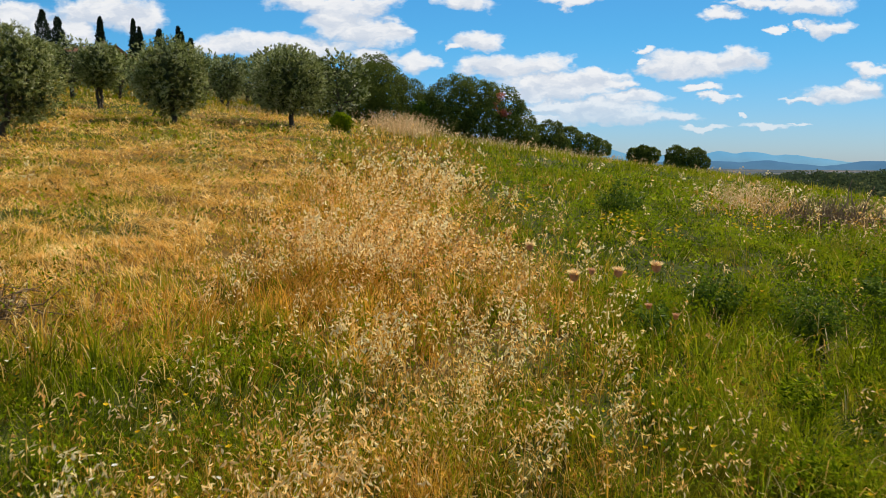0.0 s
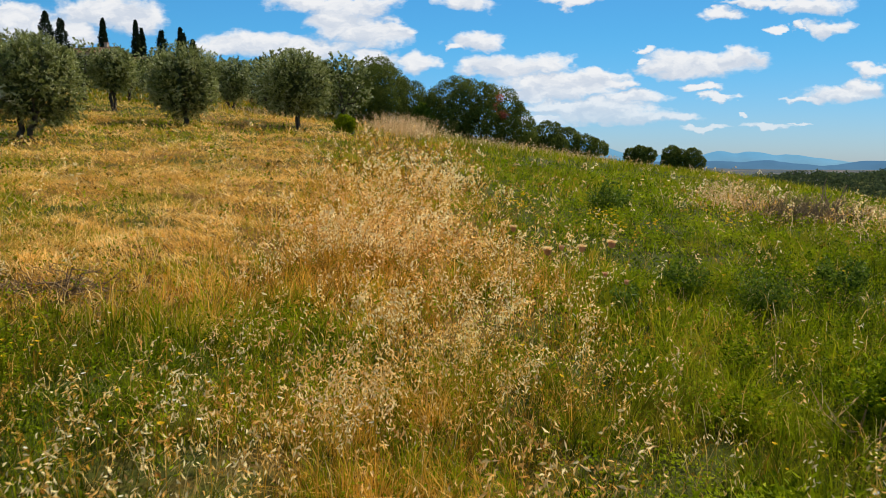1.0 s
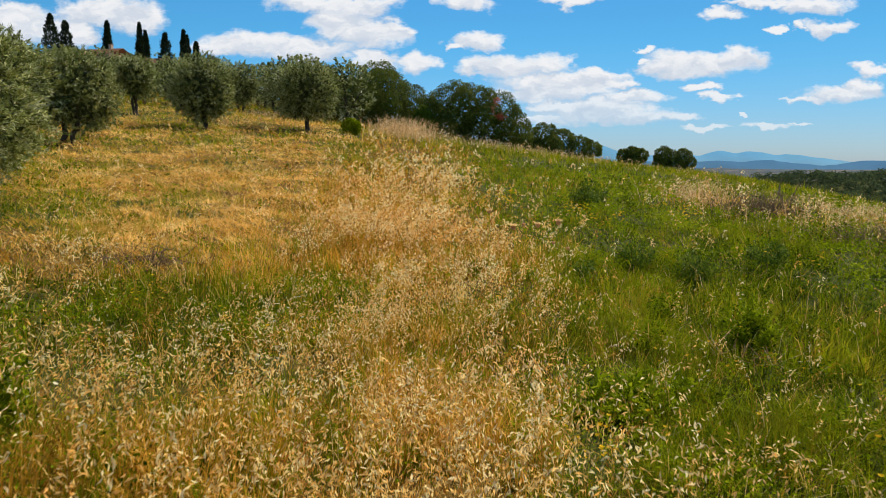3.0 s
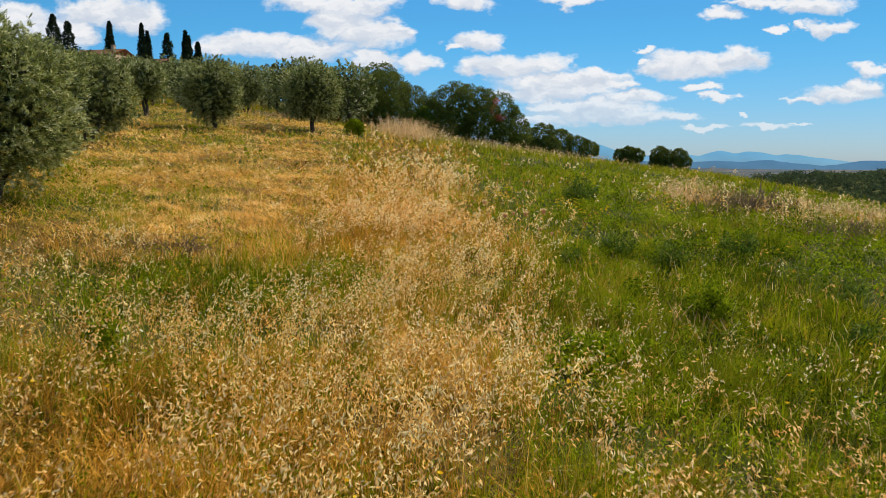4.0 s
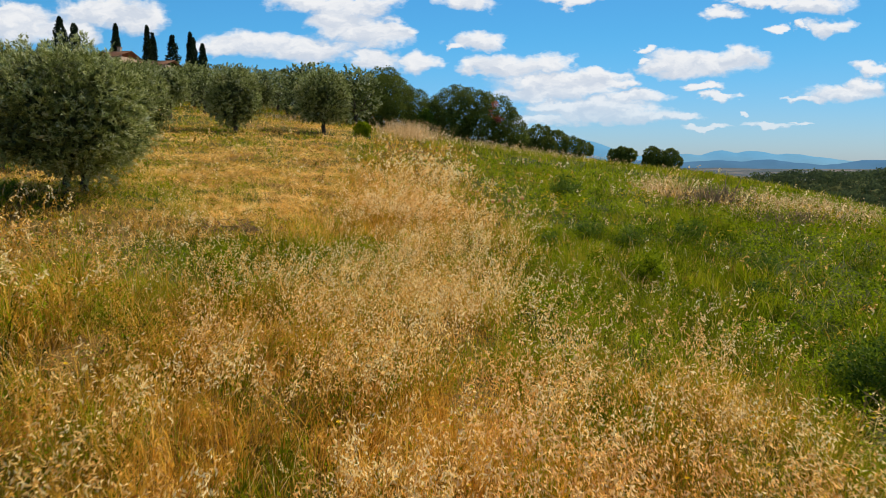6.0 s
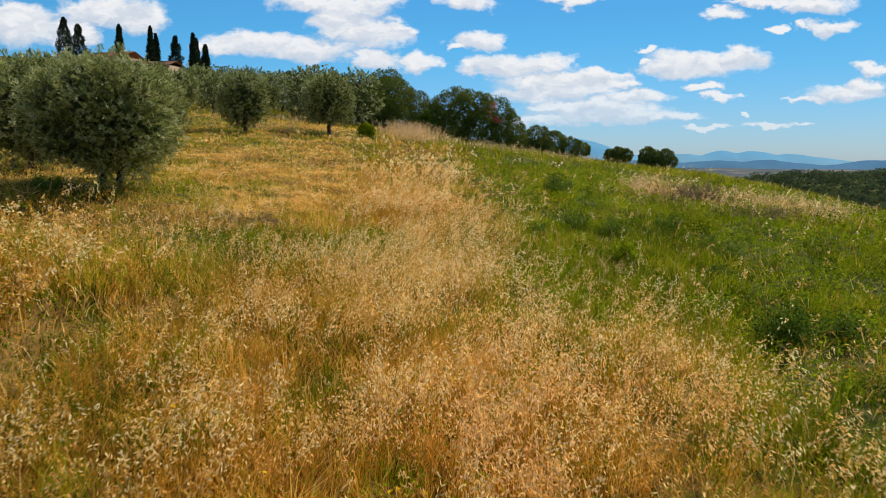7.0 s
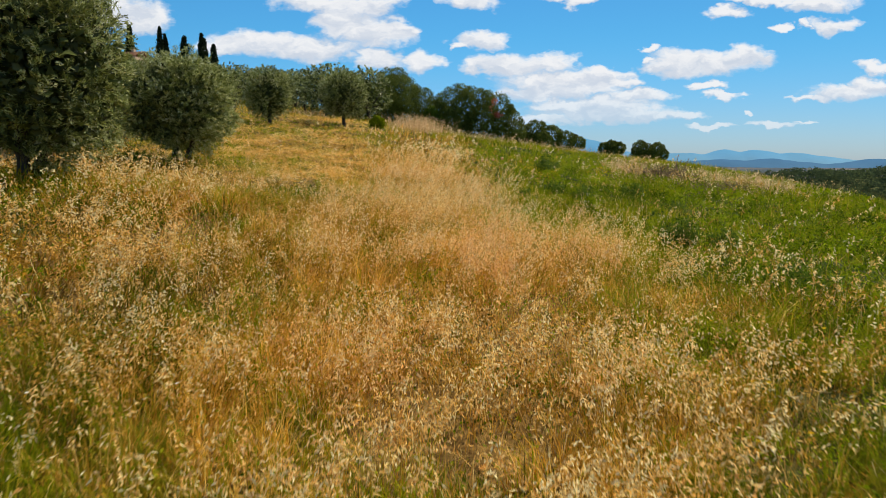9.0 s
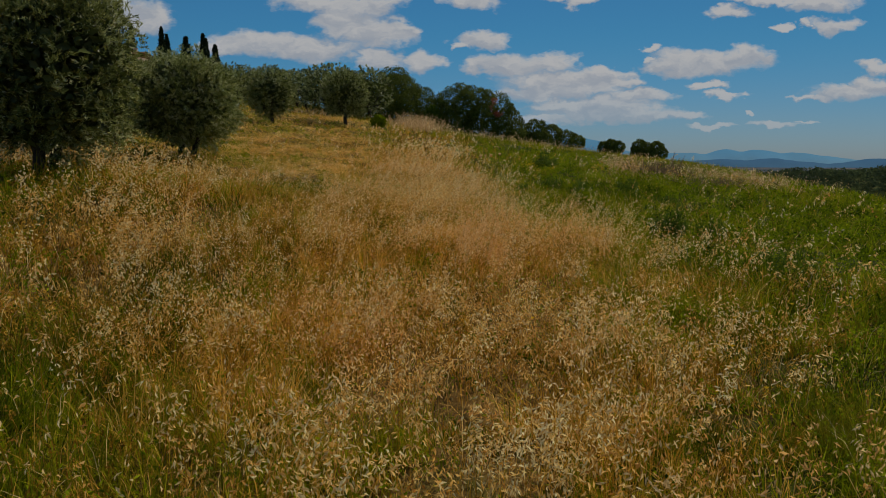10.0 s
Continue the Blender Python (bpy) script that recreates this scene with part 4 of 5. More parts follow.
def brush_pile(seed, x, y, w, d, h, count, label, branches):
    rng = np.random.default_rng(seed)
    top = new("brush_pile")
    stand(top, x, y)
    paths, radii = [], []
    for k in range(count):
        a = rng.uniform(0, 6.283)
        c = np.array([rng.normal(0, w * 0.25), rng.normal(0, d * 0.25), 0.0])
        t = c + [math.cos(a) * rng.uniform(0.2, 0.7), math.sin(a) * 0.4, rng.uniform(0.25, 1.0) * h]
        paths.append(limb_path(rng, c, t, 5, 0.05))
        radii.append(np.linspace(rng.uniform(0.006, 0.014), 0.003, 5))
    co, tr = tubes(paths, radii, 4)
    tagged(part("brushwood", tri_mesh("brushwood", co, tr, None, [M_TWIG], True), top), kind="stuff")
    for k in range(branches):
        b = np.array([0.45 + 0.12 * k, rng.normal(0, 0.2), 0.1])
        e = b + [rng.uniform(-0.25, 0.45), rng.normal(0, 0.1), rng.uniform(0.65, 1.0)]
        co, tr = tubes([limb_path(rng, b, e, 5, 0.04)], [np.linspace(0.024, 0.008, 5)], 6)
        part("branch", tri_mesh("branch", co, tr, None, [M_TWIG], True), top, "dead forked branch sticking out")
    return tagged(top, label, "brushwood")


brush_pile(501, 8.3, 16.2, 2.6, 1.3, 0.75, 420, "pile of dead grey-brown brushwood in pale grass", 3)
brush_pile(502, 9.0, 12.4, 2.8, 1.3, 0.50, 340, "low heap of dead brown brambles", 0)
brush_pile(503, -4.0, 6.1, 0.7, 0.5, 0.25, 60, "small heap of cut twigs on the mown grass", 0)

# ---------------------------------------------------------------- meadow


def nearest(x, y):
    """How near the walk comes to a place that it looks at, in metres."""
    d = np.maximum(np.maximum(1.5, y), np.abs(x) / 0.60 - 0.45)
    return np.where(d > y + 13.7, 999.0, d)


def scatter(rng, density, lo, hi, box):
    """Random places in the belt between two distances from the walk."""
    x0, x1, y0, y1 = box
    n = int((x1 - x0) * (y1 - y0) * density)
    x, y = rng.uniform(x0, x1, n), rng.uniform(y0, y1, n)
    d = nearest(x, y)
    k = (d >= lo) & (d < hi) & (x < EDGE + 8 + 0.2 * np.maximum(y, 0))
    return x[k], y[k]


BELTS = [(1.4, 5.0, (-3.4, 3.4, -12.3, 5.1)), (5.0, 9.0, (-5.8, 5.8, -9.2, 9.1)), (9.0, 16.0, (-10.1, 10.1, -5.5, 16.1)),
         (16.0, 28.0, (-17.5, 17.5, 2.0, 28.1)), (28.0, 62.0, (-38, 30, 12.0, 62))]


def bent_blades(rng, x, y, h, w, lean, segs, z=None, az=None):
    """Tapered grass blades that bow over."""
    n = len(x)
    z = soil(x, y) - 0.02 if z is None else z
    az = rng.uniform(0, 6.283, n) if az is None else az
    dx, dy = np.cos(az), np.sin(az)
    turn = az + 1.571 + rng.normal(0, 0.6, n)
    sx, sy = np.cos(turn) * w / 2, np.sin(turn) * w / 2
    base = np.stack([x, y, z], 1)
    side = np.stack([sx, sy, np.zeros(n)], 1)
    up = np.sqrt(np.clip(1 - np.clip(lean, 0, 0.97) ** 2, 0.02, 1))
    tip = base + np.stack([dx * lean * h, dy * lean * h, up * h], 1)
    i = np.arange(n)[:, None]
    if segs == 1:
        co = np.stack([base - side, base + side, tip], 1).reshape(-1, 3)
        return co, (i * 3 + [0, 1, 2]).reshape(-1, 3), 3
    mid = base + np.stack([dx * lean * h * 0.32, dy * lean * h * 0.32, (up * 0.5 + 0.10) * h], 1)
    co = np.stack([base - side * 0.8, base + side * 0.8, mid - side, mid + side, tip], 1).reshape(-1, 3)
    return co, np.concatenate([i * 5 + [0, 1, 3], i * 5 + [0, 3, 2], i * 5 + [2, 3, 4]], 1).reshape(-1, 3), 5


def collect(name, label, mat, sets, category="grass"):
    co, tr = merge(*[(s[0], s[1]) for s in sets])
    tone = np.concatenate([s[2] for s in sets])
    return tagged(new(name, tri_mesh(name, co, tr, tone, [mat])), label, category, kind="stuff")


def tufted(rng, x, y, spread):
    """Draws places together into tufts."""
    a = np.floor(x / spread + 0.35 * wob(x, y, 1.3, 0.2)), np.floor(y / spread + 0.35 * wob(x, y, 1.1, 1.2))
    h = np.sin(a[0] * 127.1 + a[1] * 311.7) * 43758.5453
    h2 = np.sin(a[0] * 269.5 + a[1] * 183.3) * 43758.5453
    f, g = h - np.floor(h), h2 - np.floor(h2)
    cx, cy = (a[0] + 0.2 + 0.6 * f) * spread, (a[1] + 0.2 + 0.6 * g) * spread
    k = rng.uniform(0.0, 0.55, len(x))
    return x + (cx - x) * k, y + (cy - y) * k, f, g


# bare spots where the soil shows between the tussocks: place and size
HOLLOWS = ((3.5, 6.9, 0.22), (2.85, 7.5, 0.22), (5.2, 8.1, 0.22), (3.15, 3.6, 0.24), (3.7, -1.5, 0.3), (-2.7, 4.1, 0.22), (-2.2, 4.9, 0.16), (0.5, 4.35, 0.20), (-0.3, -5.6, 0.2), (0.2, -1.95, 0.26), (0.35, -1.4, 0.22), (-2.9, -1.6, 0.25), (2.2, 6.6, 0.16), (1.0, 1.2, 0.22), (-3.2, 1.2, 0.2), (1.9, -7.6, 0.22), (0.9, -5.0, 0.18))


def dark_growth(x, y):
    """1 where the growth is darker and greener with fewer oats, beside the walk."""
    return np.clip(np.exp(-(((x + 2.5) / 1.1) ** 2 + ((y - 4.3) / 1.1) ** 2)) + 0.8 * np.exp(-(((x - 4.4) / 1.3) ** 2 + ((y - 8.6) / 1.3) ** 2))
                   + 0.7 * np.exp(-(((x + 2.9) / 0.9) ** 2 + ((y + 7.6) / 2.8) ** 2)) + 0.8 * np.exp(-(((x - 2.7) / 0.8) ** 2 + ((y + 9.2) / 1.6) ** 2))
                   + 0.28 * sstep(x - 0.1 * np.maximum(y, 0), 2.6, 4.4) * (1 - sstep(y, 12, 18)) + 0.4 * sstep(-x, 1.2, 2.6) * (1 - sstep(y, 3.5, 6))
                   + 0.7 * np.exp(-(((x - 2.2) / 0.9) ** 2 + ((y - 3.3) / 0.9) ** 2)) + 0.7 * np.exp(-(((x - 1.2) / 0.5) ** 2 + ((y + 2.5) / 0.6) ** 2)), 0, 1)


def make_meadow():
    rng = np.random.default_rng(77)
    green, dry, hay, lush = [], [], [], []
    density, width = (1800, 950, 430, 150, 40), (0.0058, 0.0095, 0.0155, 0.027, 0.046)
    for k, (lo, hi, box) in enumerate(BELTS):
        x, y = scatter(rng, density[k], lo, hi, box)
        x, y, f, g = tufted(rng, x, y, (0.15, 0.17, 0.24, 0.40, 0.8)[k])
        swirl = 6.283 * g + rng.normal(0, 0.8, len(x))
        d, m = dryness(x, y), mown(x, y)
        n = len(x)
        d = np.clip(d + 0.9 * m * (vnoise(x, y, 1.5, 44) - 0.55) + 0.5 * m * (vnoise(x, y, 3.4, 45) - 0.5), 0, 1)
        own = np.sin((f + 3 * g) * 911.7) * 43758.5453
        u = np.clip(0.45 * rng.random(n) + 0.55 * (own - np.floor(own)), 0, 1)
        cl = clump(x, y)
        # gold and green change places over a hand's breadth as well as over metres
        fleck = 0.6 * vnoise(x, y, 0.22, 51) + 0.4 * vnoise(x, y, 0.55, 52) - 0.5
        is_dry = u < np.clip(0.04 + d * (0.40 + 0.34 * cl) + 1.3 * fleck * d, 0.02, 0.95) * (1 + 0.15 * m) * (1 - 0.5 * dark_growth(x, y))
        cut = rng.random(n) < m
        segs = 2 if k < 2 else 1
        patch = 0.5 + 0.5 * wob(x, y, 1.6, 0.9)
        h = (0.12 + 0.20 * rng.random(n) ** 1.3 + 0.10 * patch) * (0.65 + 0.70 * f) * (0.32 + 1.12 * cl) * (1 + 0.15 * (k > 2))
        w = width[k] * rng.uniform(0.6, 1.3, n)
        lean = np.clip(rng.normal(0.62, 0.24, n), 0.02, 0.95)
        tone = np.clip(-0.02 + 0.46 * g + 0.38 * cl + 0.15 * rng.normal(size=n) + 0.10 * wob(x, y, 2.6, 2.2), 0, 1)
        tone = np.clip(tone + 0.02 * is_dry - 0.30 * dark_growth(x, y), 0, 1)
        hollow = np.zeros(n, bool)
        for hx, hy, hr in HOLLOWS:
            hollow |= (x - hx) ** 2 + ((y - hy) * 0.7) ** 2 < hr * hr
        ok = ~hollow & (rng.random(n) < np.clip(0.22 + 1.1 * cl + 0.8 * m, 0, 1))
        for store, sel in ((green, ok & ~is_dry & ~cut), (dry, ok & is_dry & ~cut)):
            c, t, v = bent_blades(rng, x[sel], y[sel], h[sel] * (0.95 if store is dry else 0.90), w[sel], lean[sel], segs, None, swirl[sel])
            store.append((c, t, np.repeat(tone[sel], v)))
        sel = ok & cut & is_dry
        lying = rng.random(sel.sum()) < 0.82
        flow = 9.4 * vnoise(x[sel], y[sel], 1.5, 41) + rng.normal(0, 0.9, sel.sum())
        hh = np.where(lying, 0.22, 0.13) * rng.uniform(0.5, 1.2, sel.sum()) * (0.6 + 0.8 * f[sel])
        c, t, v = bent_blades(rng, x[sel], y[sel], hh, w[sel], np.where(lying, 0.94, 0.6), segs,
                              soil(x[sel], y[sel]) + np.where(lying, rng.uniform(0.0, 0.05, sel.sum()) + 0.13 * vnoise(x[sel], y[sel], 0.7, 42), -0.01), flow)
        hay.append((c, t, np.repeat(np.clip(tone[sel] + 0.2, 0, 1), v)))
        sel = ok & cut & ~is_dry
        c, t, v = bent_blades(rng, x[sel], y[sel], h[sel] * 0.42, w[sel], lean[sel], segs)
        green.append((c, t, np.repeat(np.clip(tone[sel] + 0.15, 0, 1), v)))
        # bent and fallen straws lie across the rest
        x, y = scatter(rng, density[k] * 0.10, lo, hi, box)
        keep = rng.random(len(x)) < 0.25 + 0.6 * dryness(x, y)
        x, y = x[keep], y[keep]
        n = len(x)
        c, t, v = bent_blades(rng, x, y, rng.uniform(0.14, 0.36, n), width[k] * rng.uniform(0.4, 0.8, n), rng.uniform(0.55, 0.93, n), segs, soil(x, y) + rng.uniform(0.02, 0.24, n))
        hay.append((c, t, np.repeat(np.clip(rng.normal(0.75, 0.2, n), 0, 1), v)))
        # a litter of fine straw where it was mown
        x, y = scatter(rng, density[k] * 0.9, lo, hi, box)
        swath = sstep(0.6 * vnoise(x, y, 0.8, 48) + 0.4 * vnoise(x, y, 2.2, 49), 0.32, 0.62)
        keep = rng.random(len(x)) < mown(x, y) * (0.25 + 0.75 * dryness(x, y)) * (0.12 + 0.88 * swath)
        x, y = x[keep], y[keep]
        n = len(x)
        c, t, v = bent_blades(rng, x, y, rng.uniform(0.10, 0.24, n), width[k] * rng.uniform(0.5, 1.0, n), rng.uniform(0.8, 0.95, n), 1, soil(x, y) + 0.03 + 0.12 * vnoise(x, y, 0.7, 42), 9.4 * vnoise(x, y, 1.5, 41) + rng.normal(0, 1.1, n))
        hay.append((c, t, np.repeat(np.clip(rng.normal(0.55, 0.2, n) + 0.3 * (vnoise(x, y, 0.5, 47) - 0.5), 0, 1), v)))
        # brighter, denser tussocks in the green part
        x, y = scatter(rng, density[k] * 0.3, lo, hi, box)
        sel = (dryness(x, y) < 0.4) & (wob(x, y, 1.5, 5.0) + 0.5 * wob(x, y, 0.7, 2.5) > 0.42)
        x, y = x[sel], y[sel]
        n = len(x)
        c, t, v = bent_blades(rng, x, y, rng.uniform(0.20, 0.44, n), width[k] * rng.uniform(0.55, 1.15, n), np.clip(rng.normal(0.35, 0.15, n), 0, 0.9), segs)
        lush.append((c, t, np.repeat(rng.random(n), v)))
    # the meadow goes on beside and behind the walk
    n = 260000
    x, y = rng.uniform(-30, 24, n), rng.uniform(-26, 60, n)
    sel = (nearest(x, y) > 900) & (np.maximum(2.6, np.abs(x) / 0.60) > y + 14.5) & (x < EDGE + 6 + 0.2 * np.maximum(y, 0))
    x, y = x[sel], y[sel]
    n = len(x)
    x, y, f, g = tufted(rng, x, y, 0.4)
    d, cl = dryness(x, y), clump(x, y)
    is_dry = rng.random(n) < 0.05 + d * (0.42 + 0.48 * cl)
    h = (0.18 + 0.24 * rng.random(n)) * (0.6 + 0.8 * cl)
    tone = np.clip(0.05 + 0.3 * g + 0.42 * cl + 0.2 * rng.normal(size=n), 0, 1)
    for store, q in ((green, ~is_dry), (dry, is_dry)):
        c, t, v = bent_blades(rng, x[q], y[q], h[q], 0.042 * rng.uniform(0.6, 1.3, q.sum()), np.clip(rng.normal(0.5, 0.2, q.sum()), 0, 0.9), 1, None, 6.283 * g[q] + rng.normal(0, 0.8, q.sum()))
        store.append((c, t, np.repeat(tone[q], v)))
    collect("green_grass", "tall green meadow grass bending on the slope", M_GREEN, green)
    collect("lush_grass", "lush bright green tussocks among the meadow grass", M_LUSH, lush)
    collect("dry_grass", "dry golden grass standing across the slope", M_DRY, dry)
    collect("cut_hay", "short cut straw-coloured grass lying flat under the olives", M_HAY, hay)


def panicles(rng, x, y, h, lean, az, thick, q, size, slim, lo, spread, tone, shine):
    """Thin stalks that bow at the top and carry hanging husks: two meshes' worth of arrays."""
    n = len(x)
    dx, dy = np.cos(az) * lean, np.sin(az) * lean
    base = np.stack([x, y, soil(x, y) - 0.02], 1)

    def along(t):
        return base[:, None] + np.stack([dx[:, None] * h[:, None] * t ** 2.4, dy[:, None] * h[:, None] * t ** 2.4,
                                         h[:, None] * (t - 0.5 * lean[:, None] ** 2 * t ** 2)], -1)
    p = along(np.broadcast_to(np.array([0.0, 0.5, 0.8, 1.0]), (n, 4)))
    turn = rng.uniform(0, 6.283, n)
    s = np.stack([np.cos(turn), np.sin(turn), 0 * turn], 1)[:, None] * thick * np.array([0.5, 0.45, 0.35, 0.2])[None, :, None]
    co = np.concatenate([p - s, p + s], 1).reshape(-1, 3)
    i = np.arange(n)[:, None] * 8
    tr = np.concatenate([np.concatenate([i + [j, j + 4, j + 5], i + [j, j + 5, j + 1]], 1) for j in range(3)], 1).reshape(-1, 3)
    stalk = (co, tr, np.repeat(rng.random(n) * 0.6 + 0.1, 8))
    t = rng.uniform(lo, 1.0, (n, q))
    c = along(t) + rng.normal(0, 1, (n, q, 3)) * (spread * (0.35 + 1.4 * (1.02 - t)))[..., None] * [1, 1, 0.6]
    co, tr = leaves(rng, c.reshape(-1, 3), size, size * slim, 0.0, 0.5, 1.0)
    each = np.repeat(tone + rng.normal(0, shine, n), q) + rng.normal(0, 0.17, n * q)
    return stalk, (co, tr, np.repeat(np.clip(each, 0, 1), 4))


def make_oats():
    """Wild oats, tall with nodding pale husks, and lower brome with tighter heads."""
    rng = np.random.default_rng(78)
    stalks, husks, brome = [], [], []
    slim = (0.30, 0.36, 0.43, 0.46, 0.46)
    density, husk_n, husk_l, thick = (230, 170, 95, 30, 3.2), (18, 13, 9, 6, 5), (0.036, 0.048, 0.064, 0.112, 0.14), (0.0028, 0.0040, 0.005, 0.010, 0.02)
    for k, (lo, hi, box) in enumerate(BELTS):
        x, y = scatter(rng, density[k], lo, hi, box)
        x, y, f, g = tufted(rng, x, y, 0.36)
        d, m = dryness(x, y), mown(x, y)
        golden = np.exp(-(((x + 0.6) / 1.4) ** 2 + ((y - 9.0) / 2.6) ** 2)) * (0.25 + 1.1 * sstep(vnoise(x, y, 1.1, 21), 0.3, 0.7))
        strip = np.exp(-((x - np.interp(y, [-10, -5, 0, 4, 9], [0.4, 0.3, 0.2, -0.4, -0.6])) / 1.1) ** 2)
        golden = golden + 1.1 * np.exp(-(((x - 0.45) / 0.4) ** 2 + ((y - 0.6) / 0.9) ** 2))
        cl = clump(x, y)
        colony = sstep(0.6 * vnoise(x, y, 0.36, 31) + 0.4 * vnoise(x, y, 1.2, 32), 0.42, 0.62)
        amount = np.clip((0.020, 0.018, 0.012, 0.008, 0.008)[k] + (0.30 + 0.36 * sstep(-y, -2.0, 1.5)) * d ** 1.5 + 0.5 * golden + 0.6 * strip * d ** 1.5, 0, 0.85) * (0.05 + 1.0 * colony)
        for hx, hy, hr in HOLLOWS:
            amount = np.where((x - hx) ** 2 + ((y - hy) * 0.7) ** 2 < (1.6 * hr) ** 2, amount * 0.15, amount)
        amount = amount * (1 - 0.6 * dark_growth(x, y)) * (1 - 0.93 * m)
        sel = rng.random(len(x)) < amount
        n = sel.sum()
        h = (0.34 + 0.14 * cl + 0.34 * colony + 0.18 * strip * sstep(y, -3.5, -0.5) * (1 - sstep(y, 4, 7)))[sel] * rng.uniform(0.72, 1.15, n) + 0.06 * golden[sel]
        a, b = panicles(rng, x[sel], y[sel], h, np.clip(rng.normal(0.36, 0.16, n), 0.02, 0.75), rng.normal(0.35, 1.2, n), thick[k], husk_n[k], husk_l[k], slim[k], 0.58, 0.030,
                        0.46 + 0.05 * k + 0.2 * colony[sel] + 0.12 * (1 - d[sel]), 0.24)
        stalks.append(a), husks.append(b)
        # brome
        x, y = scatter(rng, density[k] * 0.9, lo, hi, box)
        d, m = dryness(x, y), mown(x, y)
        tuft = sstep(0.5 * vnoise(x, y, 0.3, 61) + 0.5 * vnoise(x, y, 0.9, 62), 0.42, 0.64)
        sel = rng.random(len(x)) < ((0.05, 0.04, 0.015, 0.0, 0.0)[k] + 0.6 * d) * (0.06 + tuft) * (1 - 0.75 * m)
        n = sel.sum()
        a, b = panicles(rng, x[sel], y[sel], (0.18 + 0.26 * tuft[sel]) * rng.uniform(0.8, 1.25, n), np.clip(rng.normal(0.5, 0.18, n), 0.05, 0.85), rng.uniform(0, 6.283, n), thick[k],
                        max(4, husk_n[k] // 2), husk_l[k] * 0.85, slim[k], 0.70, 0.014, np.full(n, 0.32), 0.2)
        stalks.append(a), brome.append(b)
    collect("oat_stalks", "thin dry stalks of wild oats", M_DRY, stalks)
    collect("oat_husks", "pale nodding husks of wild oats", M_OAT, husks)
    collect("brome_heads", "tight straw-brown heads of low brome grass", M_DRY, brome)


def make_plumes():
    """Feathery pale grass in clumps on the brow of the hill."""
    rng = np.random.default_rng(79)
    sets = []
    for cx, cy, sx, sy, n, hh, w in ((-2.3, 38.8, 0.9, 1.6, 900, 1.15, 0.011), (-3.4, 37.5, 0.9, 1.5, 300, 0.7, 0.010), (0.8, 40.5, 1.8, 1.5, 160, 0.65, 0.011), (4.2, 41, 2.4, 1.8, 200, 0.65, 0.011),
                                     (7.3, 18.0, 0.5, 0.9, 240, 0.85, 0.011), (10.9, 16.8, 1.7, 1.4, 330, 0.66, 0.011), (12.8, 17.0, 1.6, 1.5, 260, 0.66, 0.011),
                                     (9.8, 13.5, 1.8, 1.0, 230, 0.46, 0.010), (-10.2, 42, 1.4, 2.0, 260, 0.6, 0.014), (9.0, 47, 3.0, 2.0, 130, 0.6, 0.025)):
        x, y = rng.normal(cx, sx, n), rng.normal(cy, sy, n)
        c, t, v = bent_blades(rng, x, y, hh * rng.uniform(0.35, 1.15, n), w * rng.uniform(0.6, 1.3, n), np.clip(rng.normal(0.45, 0.2, n), 0, 0.9), 2)
        sets.append((c, t, np.repeat(rng.random(n), v)))
        tips = c.reshape(-1, 5, 3)[:, 4]
        mids = c.reshape(-1, 5, 3)[:, 3]
        f = rng.uniform(0.35, 1.05, (n, 6, 1))
        p = (mids[:, None] * (1 - f) + tips[:, None] * f + rng.normal(0, 0.03, (n, 6, 3))).reshape(-1, 3)
        co, tr = leaves(rng, p, 0.05 + w * 2.2, 0.014 + w * 0.7, 0.4)
        sets.append((co, tr, np.repeat(rng.random(len(p)), 4)))
    collect("feathery_grass", "pale feathery grass in clumps along the brow", M_PLUME, sets)


def flower_heads(name, label, mat, seed, clumps, petals, size, flat):
    """Small flowers on thin stems, scattered in loose groups."""
    rng = np.random.default_rng(seed)
    sets = []
    for cx, cy, s, n, h in clumps:
        x, y = rng.normal(cx, s, n), rng.normal(cy, s, n)
        hh = h * rng.uniform(0.75, 1.15, n)
        z = soil(x, y)
        sz = size * rng.uniform(0.7, 1.25, n) * (1 + 0.11 * max(cy - 4, 0))
        c, t, v = bent_blades(rng, x, y, hh, np.full(n, 0.003), np.full(n, 0.0), 1, z)
        top = np.stack([x, y, z + hh], 1)
        a = np.arange(petals) / petals * 6.283
        tilt = rng.normal(0, 0.25, (n, 1))
        rim = top[:, None] + np.stack([np.cos(a)[None] * sz[:, None], np.sin(a)[None] * sz[:, None], flat * sz[:, None] * (1 + 0 * a[None]) + tilt * np.cos(a)[None] * sz[:, None]], -1)
        nxt = top[:, None] + (np.roll(rim, -1, 1) - top[:, None]) * 0.8
        co = np.stack([np.broadcast_to(top[:, None], rim.shape), rim, nxt], 2).reshape(-1, 3)
        sets.append((co, np.arange(len(co)).reshape(-1, 3), np.repeat(rng.random(n), petals * 3)))
    collect(name, label, mat, sets, "flowers")


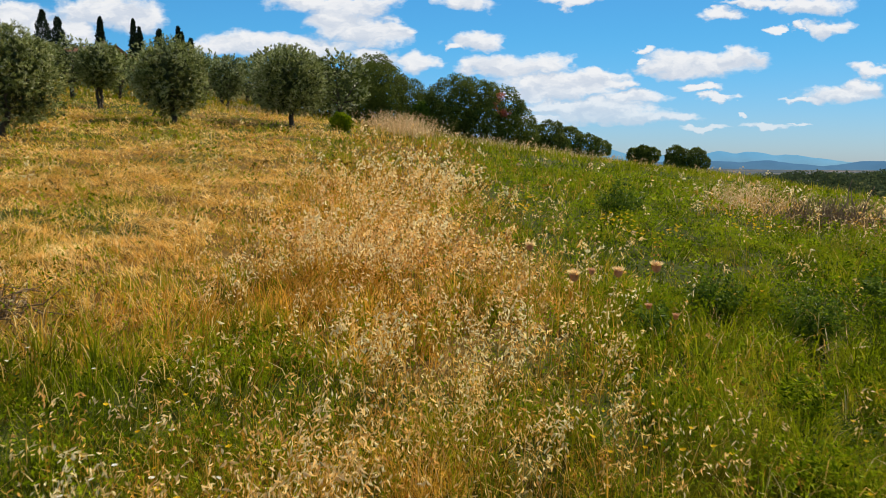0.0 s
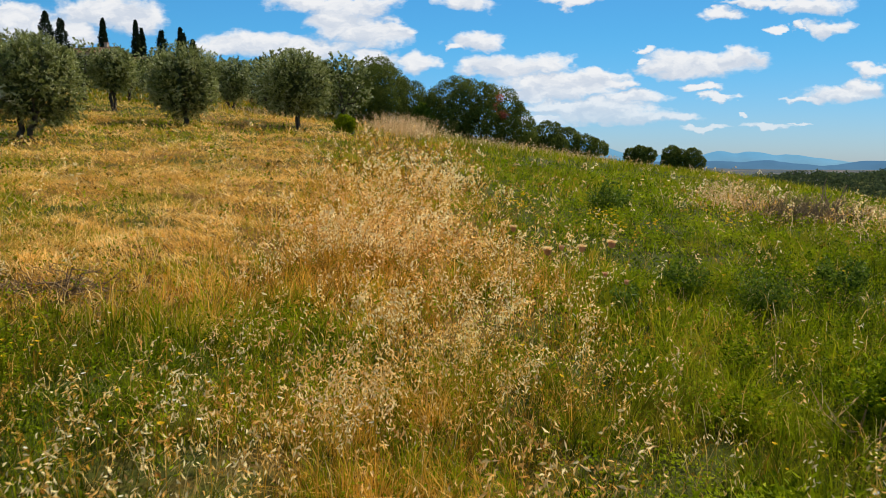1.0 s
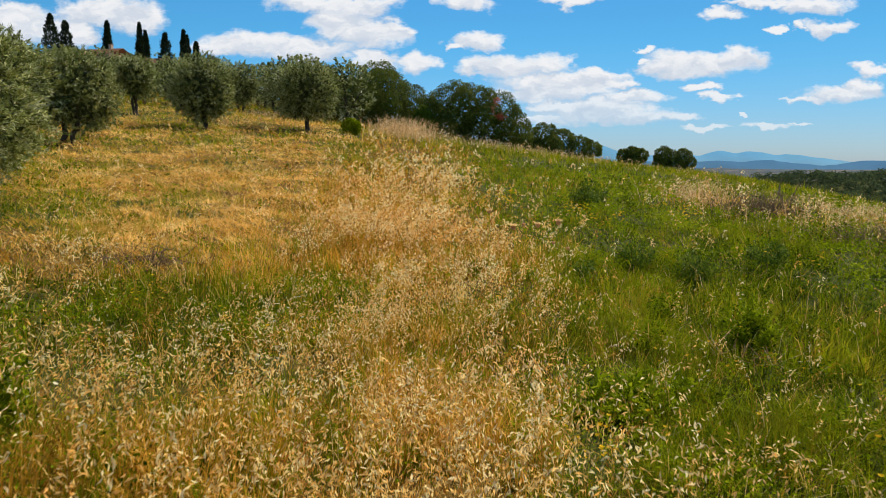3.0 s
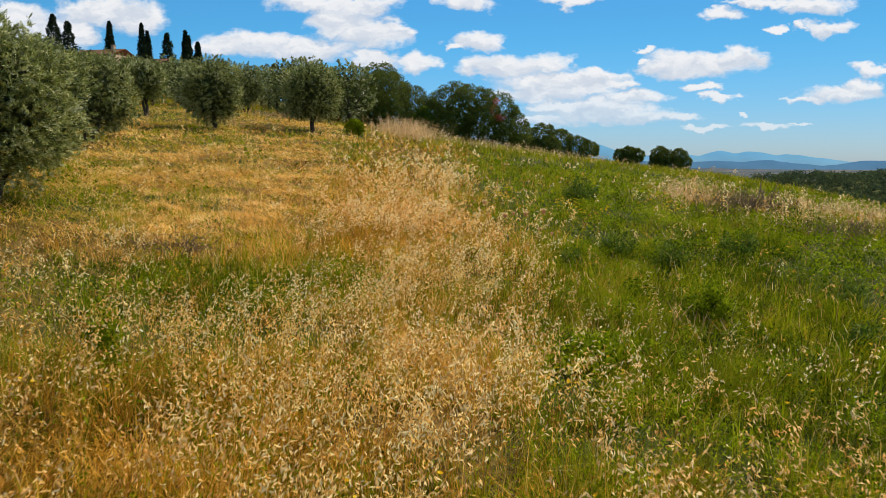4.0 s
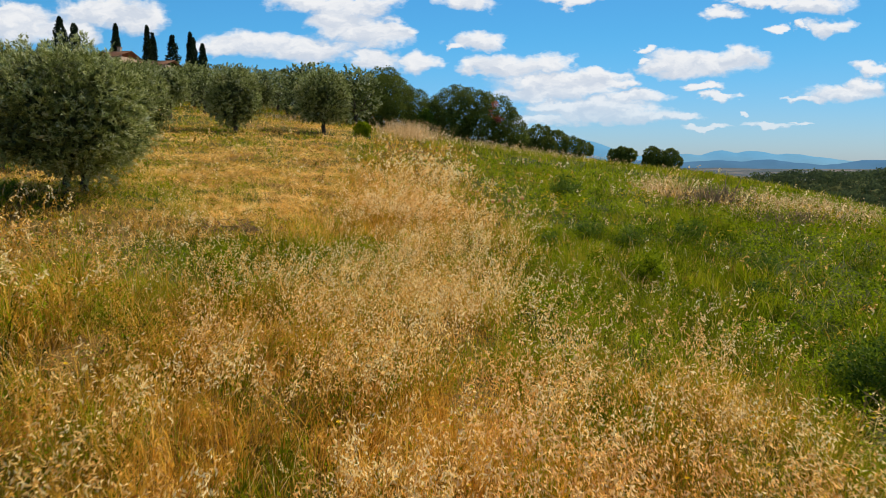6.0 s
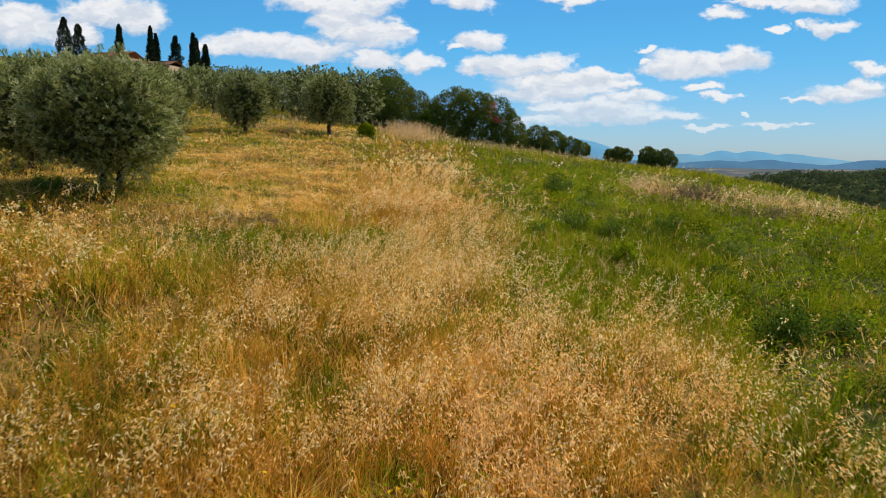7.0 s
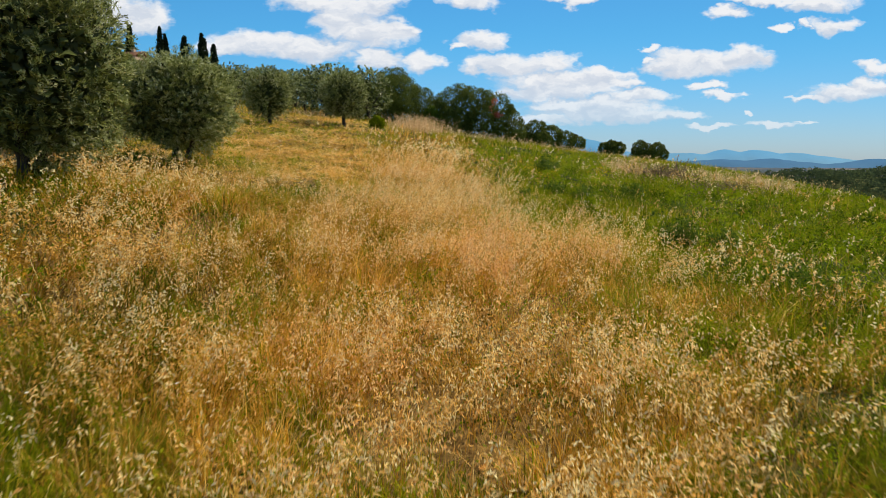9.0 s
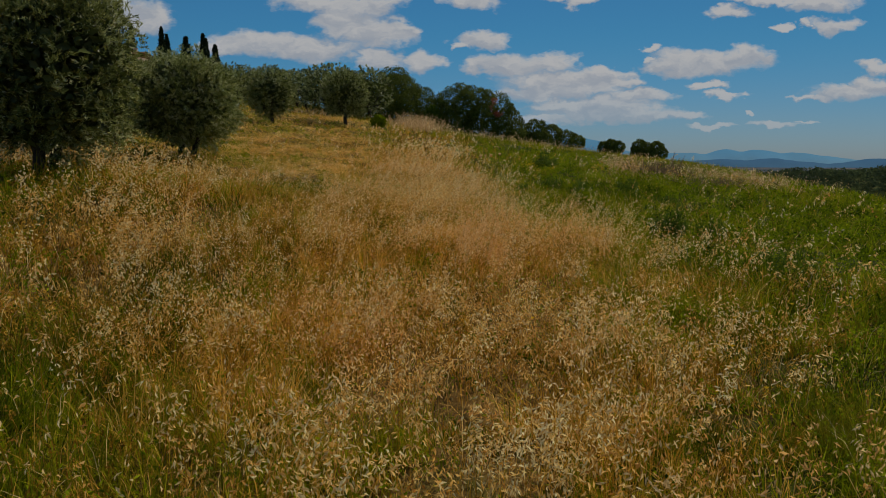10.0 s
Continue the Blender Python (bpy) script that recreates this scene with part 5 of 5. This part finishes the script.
def make_herbs():
    """Low leafy herbs that fill the green part between the grasses."""
    rng = np.random.default_rng(83)
    sets = []
    density, size = (1000, 560, 190, 40, 0), (0.032, 0.042, 0.064, 0.11, 0)
    for k, (lo, hi, box) in enumerate(BELTS[:4]):
        x, y = scatter(rng, density[k], lo, hi, box)
        d = dryness(x, y)
        sel = rng.random(len(x)) < np.maximum((1 - d) ** 1.8, 0.22) * (0.25 + 0.9 * vnoise(x, y, 0.6, 11)) * (0.3 + vnoise(x, y, 1.7, 12)) * (1 - mown(x, y) * 0.6)
        x, y = np.repeat(x[sel], 2), np.repeat(y[sel], 2)
        n = len(x)
        x, y = x + rng.normal(0, 0.03, n), y + rng.normal(0, 0.03, n)
        top = 0.12 + 0.26 * vnoise(x, y, 0.6, 11)
        c = np.stack([x, y, soil(x, y) + top * rng.uniform(0.55, 1.15, n)], 1)
        co, tr = leaves(rng, c, size[k], size[k] * 0.5, 0.35)
        sets.append((co, tr, np.repeat(np.clip(0.06 + 0.8 * vnoise(x, y, 0.5, 13) + 0.2 * rng.normal(size=n) - 0.3 * dark_growth(x, y), 0, 1), 4)))
    collect("meadow_herbs", "low leafy green herbs between the grasses", M_LUSH, sets, "herbs")


make_meadow()
make_herbs()
make_oats()
make_plumes()
flower_heads("yellow_flowers", "small yellow meadow flowers on thin stems", M_YELLOW, 90,
             [(2.6, 11.2, 0.20, 44, 0.62), (3.2, 10.6, 0.12, 18, 0.6), (1.3, 12.2, 0.18, 26, 0.68), (4.9, 11.8, 0.25, 30, 0.62), (5.3, 8.2, 0.5, 14, 0.45), (0.85, 0.7, 0.16, 30, 0.42),
              (1.0, 4.3, 0.35, 26, 0.4), (-1.6, 3.7, 0.7, 24, 0.42), (0.7, -2.2, 0.8, 40, 0.42), (1.4, -7.2, 0.8, 40, 0.45), (-0.4, -5.5, 0.9, 22, 0.45), (2.2, -2.6, 0.7, 36, 0.42),
              (2.4, 2.2, 1.0, 30, 0.42), (-2.2, -1.2, 0.9, 14, 0.42), (-3.0, 3.8, 0.12, 14, 0.4)], 7, 0.017, 0.7)
flower_heads("white_umbels", "small flat white flower heads above the grass", M_WHITE, 91,
             [(-1.8, 2.2, 0.75, 36, 0.5), (-0.6, 1.2, 0.6, 14, 0.5), (-2.2, 4.2, 0.5, 6, 0.48), (-2.4, -9.6, 0.7, 12, 0.5), (3.4, 1.4, 0.8, 12, 0.45)], 9, 0.014, 0.12)
